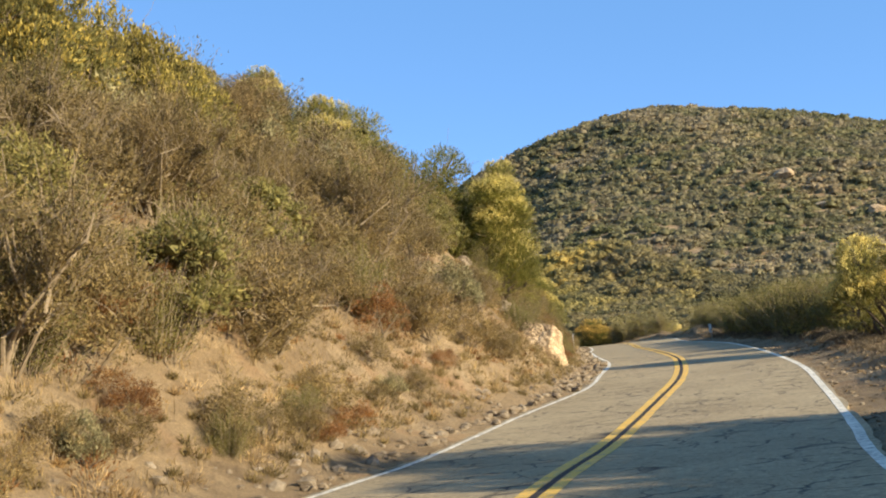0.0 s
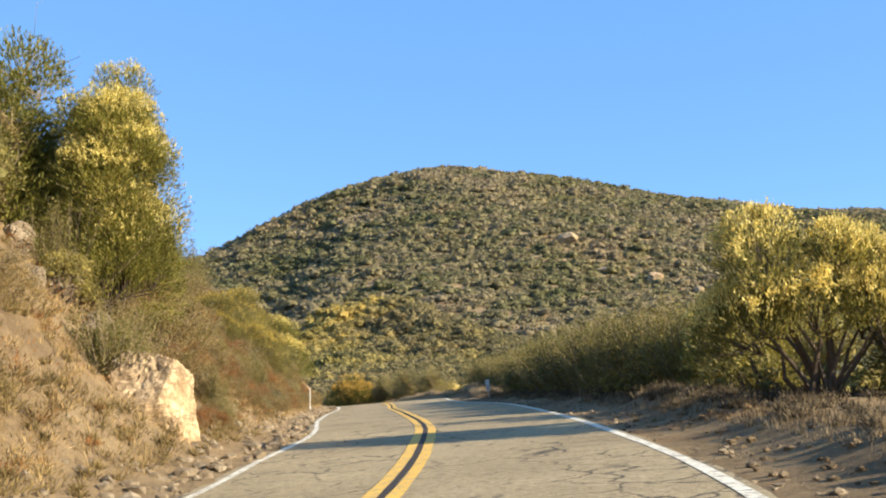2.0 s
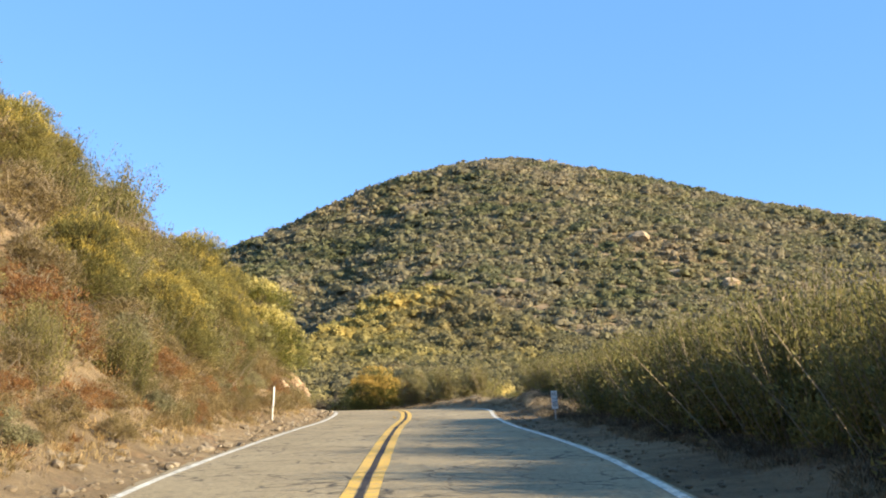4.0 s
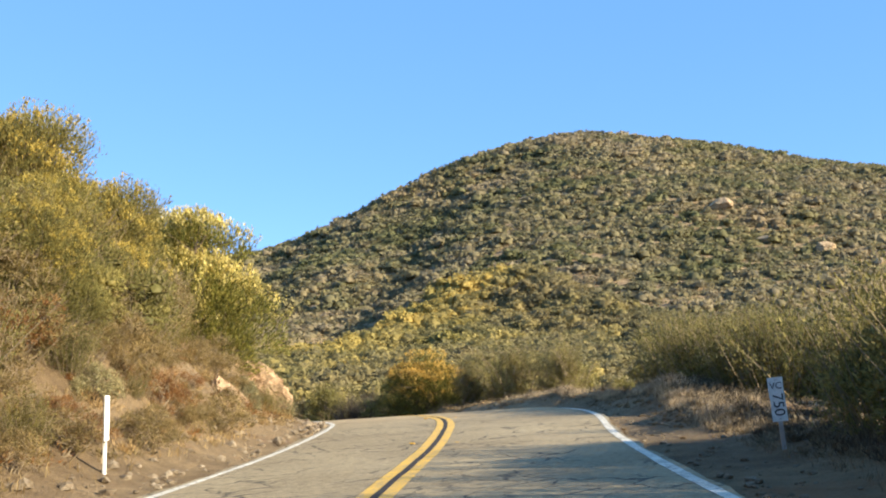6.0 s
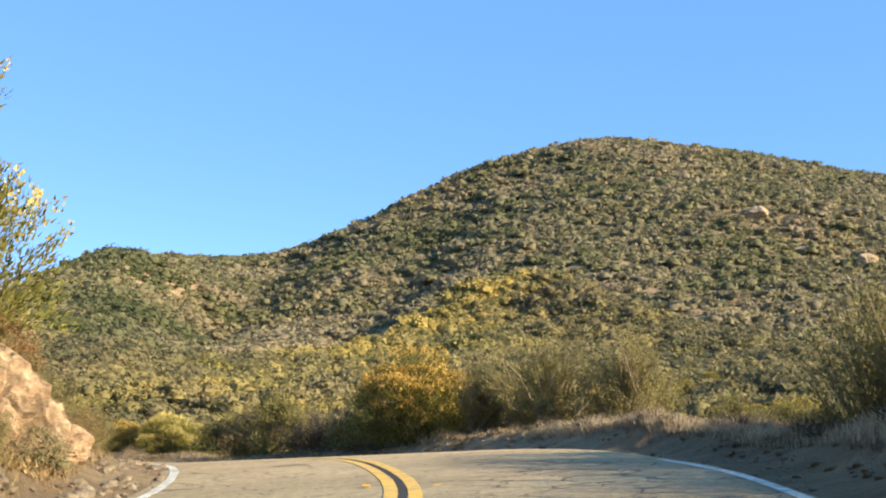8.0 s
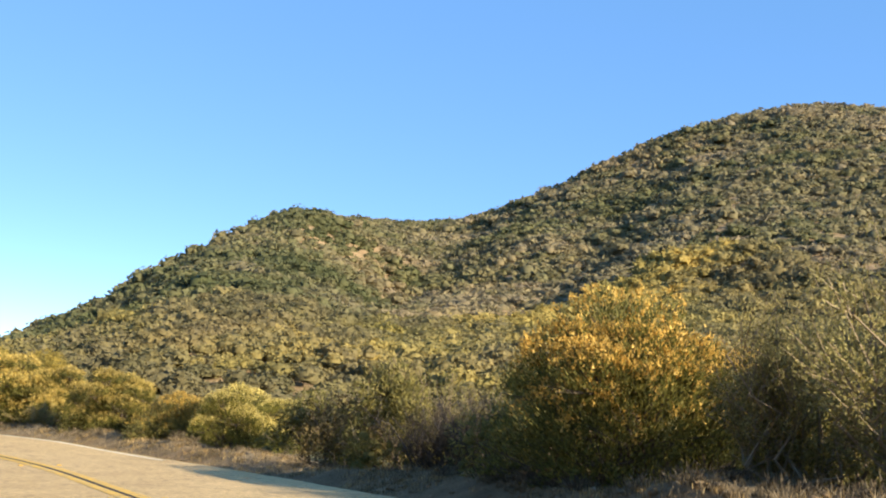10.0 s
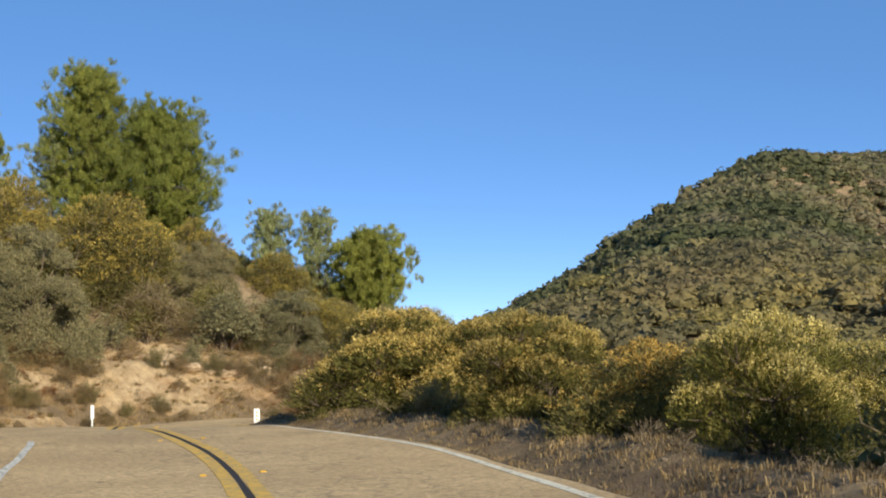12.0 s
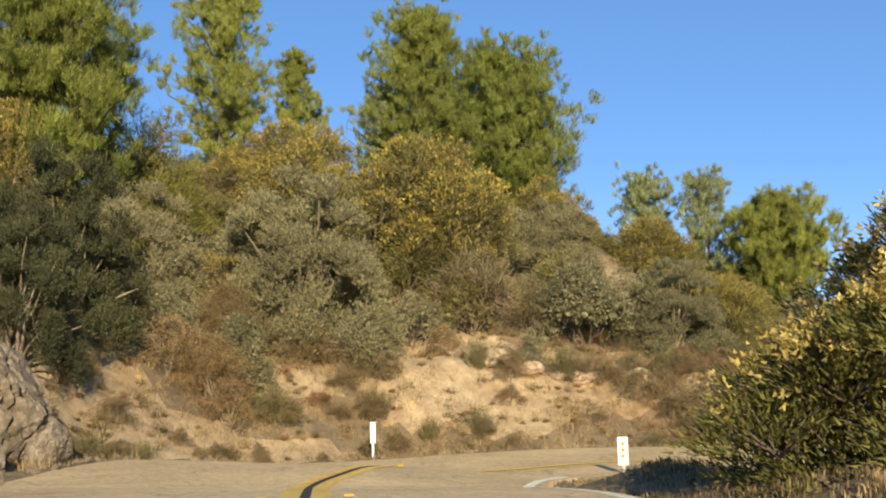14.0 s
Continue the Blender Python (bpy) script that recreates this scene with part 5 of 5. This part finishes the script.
# larger shrubs farther out on the flat
for k in range(46):
    a, d = math.radians(rng.uniform(-24, 30)), 34 + 75 * rng.rand()
    q = np.array([VIEW[0] + d * math.sin(a), VIEW[1] + 6 + d * math.cos(a)])
    j, o = near_road(q[:1], q[1:])
    if o[0] - LINE[j[0], 4] < 11 or not clear_of(q[0], q[1], 3.0):
        continue
    put((BIG_OLIVE, BIG_OLIVE, BIG_SAGE, BIG_DRY)[k % 4], k, q[0], q[1], rng.uniform(0.5, 0.8), rng.uniform(0.75, 0.95), None,
        ("yellow-tipped olive shrub on the flat", "yellow-tipped olive shrub on the flat", "grey-green shrub on the flat", "brown dry shrub on the flat")[k % 4], "shrub", "large shrubs on the flat")

for models in (TAN, HEDGE, GOLD_TALL, BEND_GOLD, PALE, GOLD, OLIVE, TIPPED, SAGE, DRY, BUCKWHEAT, RUST, CHAMISE, GREEN, TWIGGY, BROWN_TWIGGY, DARK_TWIGGY, BIG_SAGE, BIG_OLIVE, BIG_DRY, BIG_OAK, BIG_GREEN, TALL_PALE, OPEN_PALE):
    for model in models:
        if "used" not in model:
            for child in list(model.children):
                bpy.data.objects.remove(child)
            bpy.data.objects.remove(model)

# pines above the bank
for seed, x, y, top, wide, sparse in [(1, -51.6, 162.8, 23.2, 3.9, 1.6), (2, -46.6, 164.6, 19.4, 4.6, 1.9), (9, -54.2, 161.3, 19.0, 2.5, 0.9), (3, -45.2, 173.8, 13.0, 2.4, 0.8),
                                      (4, -41.4, 175.0, 12.6, 2.4, 0.8), (5, -38.2, 176.6, 10.9, 3.6, 1.2), (6, -58.0, 153.0, 26.0, 3.6, 1.1), (7, -54.3, 156.0, 20.5, 2.0, 0.6),
                                      (10, -41.0, 137.6, 18.5, 4.0, 1.6), (11, -50.4, 164.0, 16.4, 1.6, 0.6)]:
    tall = top - height(x, y)
    tree = pine_tree(seed, tall, wide, sparse, 0.12, NEEDLE_PALE if seed in (3, 4, 9) else NEEDLE, seed in (3, 4, 9))
    tree.matrix_basis = pose(x, y, height(x, y) - 0.1)
    tagged(tree, "thin grey-green pine with an airy crown on the hillside" if seed in (3, 4, 9) else "green full-crowned pine standing on the dry hillside", "tree", "pines on the slope")


# ---------------------------------------------------------------- rocks
def boulder(name, x, y, z, sx, sy, sz, seed, mat, label, category="rock", planes=15, crack=0.06, grain=2.0):
    """Angular rock: a block bounded by random planes, with cracked and worn faces."""
    rng = np.random.RandomState(int(seed * 10))
    normals = unit_vectors(rng, planes)
    reach = rng.uniform(0.72, 1.0, planes)
    bm = bmesh.new()
    bmesh.ops.create_icosphere(bm, subdivisions=5, radius=1.0)
    for v in bm.verts:
        d = np.array(v.co[:])
        dots = normals @ d
        ok = dots > 0.15
        r = min(1.12, float((reach[ok] / dots[ok]).min()) if ok.any() else 1.12)
        p = v.co + Vector((seed * 3.1, seed, 0))
        r += 0.05 * noise.noise(p * 2.2) + 0.03 * noise.noise(p * 6) + 0.02 * noise.noise(p * 15)
        cell = noise.voronoi(Vector((p.x * 2.6, p.y * 2.6, p.z * grain)) + Vector((noise.noise(p * 2.5), noise.noise(p * 3), 0)) * 0.35)[0]
        r -= crack * max(0.0, 1 - (cell[1] - cell[0]) / 0.09)
        v.co = Vector((v.co.x * sx * r, v.co.y * sy * r, v.co.z * sz * r))
    ob = part(name, bm, mat)
    ob.location = (x, y, z)
    ob.rotation_euler = (0, 0, seed * 1.3)
    return tagged(ob, label, category)


boulder("boulder", 3.15, 37.5, 1.42, 0.72, 0.88, 1.42, 1, ROCK, "pale tan boulder bedded in the cut bank beside the road", crack=0.035)
for k, (x, y, z, sx, sy, sz) in enumerate([(8.7, 84.0, 2.65, 0.36, 0.5, 0.32), (8.2, 85.2, 3.1, 0.4, 0.5, 0.36), (8.3, 91.2, 2.9, 0.85, 2.0, 1.5), (7.6, 89.0, 3.3, 0.7, 1.6, 1.3), (8.75, 84.9, 2.75, 0.5, 0.9, 0.75), (8.5, 87.0, 2.9, 0.5, 0.8, 0.6), (9.2, 92.4, 2.7, 0.48, 0.65, 0.4)]):
    boulder("rock_outcrop", x, y, z, sx, sy, sz, 2 + 0.7 * k, ROCK_TAN, "pale broken rock jutting from the cut bank", planes=34, crack=0.16, grain=0.9)
boulder("rock_outcrop", -23.1, 130.2, 1.5, 1.25, 1.3, 1.45, 4, ROCK_GREY, "grey fractured rock outcrop beside the road", planes=26, crack=0.19, grain=0.8)
for k, (x, y, z, s) in enumerate([(-22.7, 131.3, 0.8, 0.5), (-23.6, 129.2, 2.2, 0.9), (-21.2, 129.8, 0.6, 0.5)]):
    boulder("rock_outcrop", x, y, z, 1.1 * s, 0.9 * s, 1.2 * s, 21 + k, ROCK_GREY, "grey fractured rock beside the larger outcrop")
for k, (x, y, s) in enumerate([(-31.4, 148.0, 0.6), (-30.4, 148.6, 0.75), (-29.3, 149.3, 0.65), (-28.6, 148.6, 0.5), (-29.6, 147.6, 0.45), (-27.4, 150.0, 0.55), (-26.4, 151.2, 0.4), (-30.6, 147.2, 0.35), (-28.0, 149.2, 0.35), (-25.2, 152.4, 0.45)]):
    boulder("rock_outcrop", x, y, height(x, y) - 0.08 * s, 1.2 * s, 0.9 * s, 0.62 * s, 5 + 0.6 * k, ROCK, "pale broken rock bedded low in the bank")
for k, (x, y, s) in enumerate([(149.5, 468, 4.8), (167, 416, 3.7), (176, 395, 2.4), (152, 432, 2.8)]):
    boulder("hill_rock", x, y, height(x, y) + s * 0.35, s, s * 0.8, s * 0.6, 11 + k, ROCK, "pale granite outcrop among chaparral on the hill")

for k, (x, y, s) in enumerate([(1.9, 39.2, 0.42), (1.3, 39.5, 0.5), (0.6, 39.1, 0.45), (2.5, 39.6, 0.4), (-0.2, 38.8, 0.42), (1.0, 38.4, 0.3)]):
    boulder("rock_outcrop", x, y, height(x, y) - 0.05, 1.1 * s, 0.9 * s, 0.8 * s, 31 + 0.9 * k, ROCK_GREY, "brown cracked rock ledge under the tall shrub", crack=0.12)
rng = np.random.RandomState(23)
pieces = []
for k in range(2600):
    i = rng.randint(70, len(LINE) - 40)
    o = -(LINE[i, 3] + 0.30 + abs(rng.normal(0, 0.75)))
    p = LINE[i, :2] + SIDE[i] * o
    s = (0.02 + 0.10 * rng.rand() ** 2.6) * (1.15 if 12 < p[1] < 48 else 0.9)
    p = p + rng.uniform(-0.3, 0.3, 2)
    pieces.append((p, s))
zz = land(np.array([p[0] for p, s in pieces]), np.array([p[1] for p, s in pieces]))
chips = []
for (p, s), z in zip(pieces, zz):
    chips.append((ICO_V[:, :] * s * rng.uniform(0.6, 1.25, (len(ICO_V), 1)) * np.array([1.2, 1, 0.75]) + np.array([p[0], p[1], z + s * 0.3]), ICO_F))
tagged(array_part("rubble", *merged(chips), ROCK_GREY), "loose rubble fallen to the foot of the cut bank", "rubble", kind="stuff")


# ---------------------------------------------------------------- dry grass and low dead growth
def grass(name, pts, tall, mat, label, seed, blades=5):
    rng = np.random.RandomState(seed)
    pts = np.asarray(pts)
    zs = land(pts[:, 0], pts[:, 1])
    c = np.repeat(np.column_stack([pts, zs]), blades, 0)
    n = len(c)
    c[:, :2] += rng.normal(size=(n, 2)) * 0.07
    h = np.repeat(tall, blades) * rng.uniform(0.5, 1.2, n)
    lean = rng.normal(size=(n, 2)) * 0.55 * h[:, None]
    a = rng.uniform(0, 6.28, n)
    w = np.column_stack([np.cos(a), np.sin(a), 0 * a]) * (0.003 + 0.005 * rng.rand(n))[:, None]
    tip = c + np.column_stack([lean, h])
    mid = c + np.column_stack([lean * 0.35, h * 0.6])
    base = c - np.array([0, 0, 0.04])
    v = np.stack([base - w, base + w, mid + w * 0.8, mid - w * 0.8, tip + w * 0.2, tip - w * 0.2], 1).reshape(-1, 3)
    q = np.arange(n)[:, None] * 6
    f = np.vstack([q + [0, 1, 2, 3], q + [3, 2, 4, 5]])
    return tagged(array_part(name, v, f, mat), label, "grass", kind="stuff")


def tufts(name, pts, sizes, mat, label, seed, leaf=0.05):
    """Low dead plants: loose balls of fine slivers, joined."""
    rng = np.random.RandomState(seed)
    pts = np.asarray(pts)
    zs = land(pts[:, 0], pts[:, 1])
    m = 110
    s = np.repeat(sizes, m)[:, None]
    d = unit_vectors(rng, len(pts) * m)
    d[:, 2] = np.abs(d[:, 2])
    c = np.repeat(np.column_stack([pts, zs]), m, 0) + d * s * rng.uniform(0.15, 1.0, (len(d), 1)) * np.array([1, 1, 0.8])
    v, f = leaves(rng, c, d + np.array([0, 0, 0.5]), leaf * 1.6, leaf * 0.32, 0.5)
    return tagged(array_part(name, v, f, mat), label, "undergrowth", kind="stuff")


def strip_points(rng, n, side, lo, spread, first=60, last=-12):
    i = rng.randint(first, len(LINE) + last, n)
    d = lo + np.abs(rng.normal(0, spread, n))
    w = LINE[i, 3] if side < 0 else LINE[i, 4]
    q = LINE[i, :2] + side * SIDE[i] * (w + d)[:, None] + _tan[i] * rng.uniform(-0.6, 0.6, (n, 1)) * (1 + d / 5)[:, None]
    j, o = near_road(q[:, 0], q[:, 1])
    w = LINE[j, 3] if side < 0 else LINE[j, 4]
    return q[(o * side - w) > lo - 0.1]


def bank_points(rng, n, lo, hi):
    """Points spread over the bank that faces the bend."""
    q = np.column_stack([rng.uniform(-52, -14, n), rng.uniform(126, 172, n)])
    j, o = near_road(q[:, 0], q[:, 1])
    up = -o - LINE[j, 3]
    return q[(up > lo) & (up < hi) & (LINE[j, 5] > 0.12) & (LINE[j, 1] > 126)]


rng = np.random.RandomState(29)
q = np.vstack([strip_points(rng, 12000, -1, 1.1, 3.2, 60, -80), bank_points(rng, 9000, 0.9, 14)])
q = q[field(q[:, 0], q[:, 1], 2.4, 31) + 0.5 * rng.normal(size=len(q)) > -0.25]
grass("dry_grass", q, 0.05 + 0.15 * rng.rand(len(q)) ** 1.5, STRAW, "dry straw-coloured grass on the cut bank", 3, 10)
q = bank_points(rng, 34000, 0.6, 8)
q = q[field(q[:, 0], q[:, 1], 3.4, 44) + 0.3 * rng.normal(size=len(q)) < 0.12]
grass("dry_grass", q, 0.05 + 0.22 * rng.rand(len(q)) ** 1.5, STRAW_PALE, "pale dry grass on the bank that faces the bend", 13, 8)
q = strip_points(rng, 24000, 1, 1.5, 1.2)
q = q[field(q[:, 0], q[:, 1], 1.8, 32) + 0.5 * rng.normal(size=len(q)) > -0.1]
late = q[:, 1] > 98
grass("dry_grass", q[~late][::2], 0.04 + 0.12 * rng.rand(len(q[~late][::2])) ** 1.5, STRAW_GREY, "grey-brown dead grass on the berm beside the shoulder", 4, 8)
grass("dry_grass", q[late][::3], 0.03 + 0.07 * rng.rand(len(q[late][::3])) ** 1.5, STRAW, "straw-coloured dead grass on the berm round the bend", 14, 8)
w = strip_points(rng, 4200, 1, 1.6, 0.5, at_y(79), at_y(101) - len(LINE))
w = w[field(w[:, 0], w[:, 1], 1.3, 34) + 0.5 * rng.normal(size=len(w)) > -0.2]
grass("dry_grass", w, 0.03 + 0.17 * rng.rand(len(w)) ** 1.8, STRAW_BLEACHED, "bleached dead grass along the scraped-up ridge", 17, 8)
w = strip_points(rng, 15000, 1, 0.45, 0.8, at_y(112), -12)
w = w[field(w[:, 0], w[:, 1], 1.1, 35) + 0.6 * rng.normal(size=len(w)) > -0.1]
grass("dry_grass", w[::2], 0.02 + 0.07 * rng.rand(len(w[::2])) ** 1.8, STRAW, "short tan grass between the edge line and the shrubs", 18, 7)
grass("dry_grass", w[1::2], 0.02 + 0.07 * rng.rand(len(w[1::2])) ** 2.2, STRAW_GREY, "grey-brown grass between the edge line and the shrubs", 19, 7)
grass("dry_grass", q[late][1::3], 0.04 + 0.10 * rng.rand(len(q[late][1::3])) ** 1.5, STRAW_GREY, "grey dead grass on the berm round the bend", 16, 8)
q = strip_points(rng, 1500, 1, 1.9, 1.4, 60, -120)
tufts("dead_brush", q, 0.10 + 0.32 * rng.rand(len(q)) ** 1.5, LEAF_DEAD, "low dark dead brush and litter on the berm", 15)
q = strip_points(rng, 4200, 1, 0.15, 1.3)
zz = land(q[:, 0], q[:, 1])
sz = 0.012 + 0.045 * rng.rand(len(q)) ** 3
grit = [(ICO_V * s * rng.uniform(0.6, 1.25, (len(ICO_V), 1)) * np.array([1.2, 1, 0.7]) + np.array([p[0], p[1], z + s * 0.25]), ICO_F) for p, s, z in zip(q, sz, zz)]
tagged(array_part("gravel", *merged(grit), ROCK_GREY), "loose gravel on the dirt shoulder", "gravel", kind="stuff")
q = np.vstack([strip_points(rng, 1500, 1, 0.95, 0.75, at_y(78), at_y(113) - len(LINE)), strip_points(rng, 900, 1, 0.9, 0.7, at_y(8), at_y(42) - len(LINE))])
q = q[field(q[:, 0], q[:, 1], 1.3, 77) + 0.5 * rng.normal(size=len(q)) > -0.1]
zz = land(q[:, 0], q[:, 1])
sz = 0.02 + 0.06 * rng.rand(len(q)) ** 2.5
clods = [(ICO_V * s * rng.uniform(0.6, 1.25, (len(ICO_V), 1)) * np.array([1.2, 1, 0.8]) + np.array([p[0], p[1], z + s * 0.2]), ICO_F) for p, s, z in zip(q, sz, zz)]
tagged(array_part("earth_clods", *merged(clods), EARTH), "clods of scraped-up earth along the ridge beside the shoulder", "rubble", kind="stuff")
q = np.vstack([strip_points(rng, 1100, -1, 1.3, 3.2, 60, -80), bank_points(rng, 3600, 1.4, 12)])
tufts("dead_brush", q, 0.12 + 0.45 * rng.rand(len(q)) ** 1.7, LEAF_DRY, "low brown dead brush on the cut bank", 8)
q = np.vstack([strip_points(rng, 600, -1, 1.5, 3.0, 60, -80), bank_points(rng, 900, 2.0, 12)])
tufts("dead_brush", q, 0.12 + 0.45 * rng.rand(len(q)) ** 1.7, LEAF_RUST, "low rust-red dead brush on the cut bank", 9)
q = np.vstack([strip_points(rng, 1200, -1, 1.2, 4.0, 60, -80), bank_points(rng, 2600, 0.9, 12)])
tufts("dead_brush", q, 0.10 + 0.36 * rng.rand(len(q)) ** 1.5, STRAW, "pale straw tufts on the cut bank", 10)
q = strip_points(rng, 320, -1, 1.0, 1.7, at_y(14), at_y(42) - len(LINE))
tufts("dead_brush", q, 0.14 + 0.36 * rng.rand(len(q)) ** 1.5, LEAF_DRY, "low brown brush at the foot of the cut bank", 12)
q = strip_points(rng, 800, 1, 1.7, 1.3)
tufts("dead_brush", q, 0.10 + 0.28 * rng.rand(len(q)) ** 1.5, STRAW_GREY, "low grey dead brush on the berm", 11)


# ---------------------------------------------------------------- roadside markers
def letters(text, size, mat, parent, m, name="lettering"):
    c = bpy.data.curves.new(name, "FONT")
    c.body, c.size, c.extrude, c.align_x, c.align_y = text, size, 0.001, "CENTER", "CENTER"
    ob = new(name, c)
    deps = bpy.context.evaluated_depsgraph_get()
    me = bpy.data.meshes.new_from_object(ob.evaluated_get(deps))
    bpy.data.objects.remove(ob)
    me.materials.clear()
    me.materials.append(mat)
    ob = new(name, me)
    ob.parent = parent
    ob.matrix_basis = m
    return ob


def marker(x, y, z, turn, panel_w, panel_h, top, label, name, dots=0, words=False, steel=True, lean=0.0):
    """A flat plate on a steel post; its face looks along -y before it is turned."""
    ob = new(name)
    bm = bmesh.new()
    box(bm, 0, 0.012, top / 2 - 0.15, 0.055, 0.012, top + 0.3 - 0.04, 0.003)
    box(bm, -0.024, 0.024, top / 2 - 0.15, 0.008, 0.03, top + 0.3 - 0.04)
    part("post", bm, STEEL if steel else SIGN_WHITE, ob)
    bm = bmesh.new()
    box(bm, 0, 0, top - panel_h / 2, panel_w, 0.006, panel_h, 0.002)
    panel = part("panel", bm, SIGN_WHITE, ob, "white plate")
    for k in range(dots):
        bm = bmesh.new()
        bmesh.ops.create_cone(bm, cap_ends=True, segments=20, radius1=0.038, radius2=0.034, depth=0.012)
        part("reflector", bm, REFLECTOR, panel, "round amber reflector").matrix_basis = pose(0, -0.009, top - panel_h * (0.24 + 0.22 * k), 90)
    for u in (0.06, 0.94):
        bm = bmesh.new()
        bmesh.ops.create_cone(bm, cap_ends=True, segments=10, radius1=0.009, radius2=0.007, depth=0.006)
        part("bolt", bm, STEEL, panel).matrix_basis = pose(0, -0.006, top - panel_h * u, 90)
    if words:
        letters("VC", 0.125, SIGN_BLACK, panel, pose(0, -0.0055, top - 0.115, 90, 0, 0))
        letters("750", 0.20, SIGN_BLACK, panel, pose(0, -0.0055, top - 0.36, 90, 90, 0))
    ob.matrix_basis = pose(x, y, z, 0, lean, turn)
    return tagged(ob, label, "road marker")


marker(17.59, 73.4, height(17.59, 73.4), -8, 0.20, 0.58, 3.09 - height(17.59, 73.4), "white county mile marker plate with black characters on a steel post", "mile_marker", words=True, lean=-5)
marker(8.50, 74.9, 1.86, 80, 0.16, 0.62, 1.2, "white edge-on delineator plate on a post at the bank's foot", "delineator", steel=False)
marker(-26.77, 141.24, -0.28, 78, 0.15, 0.55, 1.0, "white delineator plate on a post outside the bend", "delineator", steel=False)
marker(-18.55, 141.7, -0.30, 44, 0.21, 0.57, 0.89, "white object marker with three amber reflectors inside the bend", "object_marker", dots=3)


def stud(x, y, z, turn):
    ob = new("road_stud")
    bm = bmesh.new()
    box(bm, 0, 0, 0.009, 0.10, 0.10, 0.022, 0.007)
    part("body", bm, YELLOW_PAINT, ob)
    bm = bmesh.new()
    box(bm, 0, -0.046, 0.010, 0.085, 0.012, 0.014, 0.002)
    part("lens", bm, REFLECTOR, ob, "amber lens")
    ob.matrix_basis = pose(x, y, z, 0, 0, turn)
    return tagged(ob, "raised amber road stud beside the centre line", "road stud", "studs along the centre line")


for s in (79.85, 89.9, 111.0, 118.0, 123.0, 127.0, 130.36, 136.3):
    k = at_y(s) if s < 121 else int(np.abs(LINE[:, 1] - s).argmin())
    for o in (-0.42, 0.42):
        q = LINE[k, :2] + SIDE[k] * o
        stud(q[0], q[1], LINE[k, 2] + 0.002, math.degrees(math.atan2(-_tan[k, 0], _tan[k, 1])))
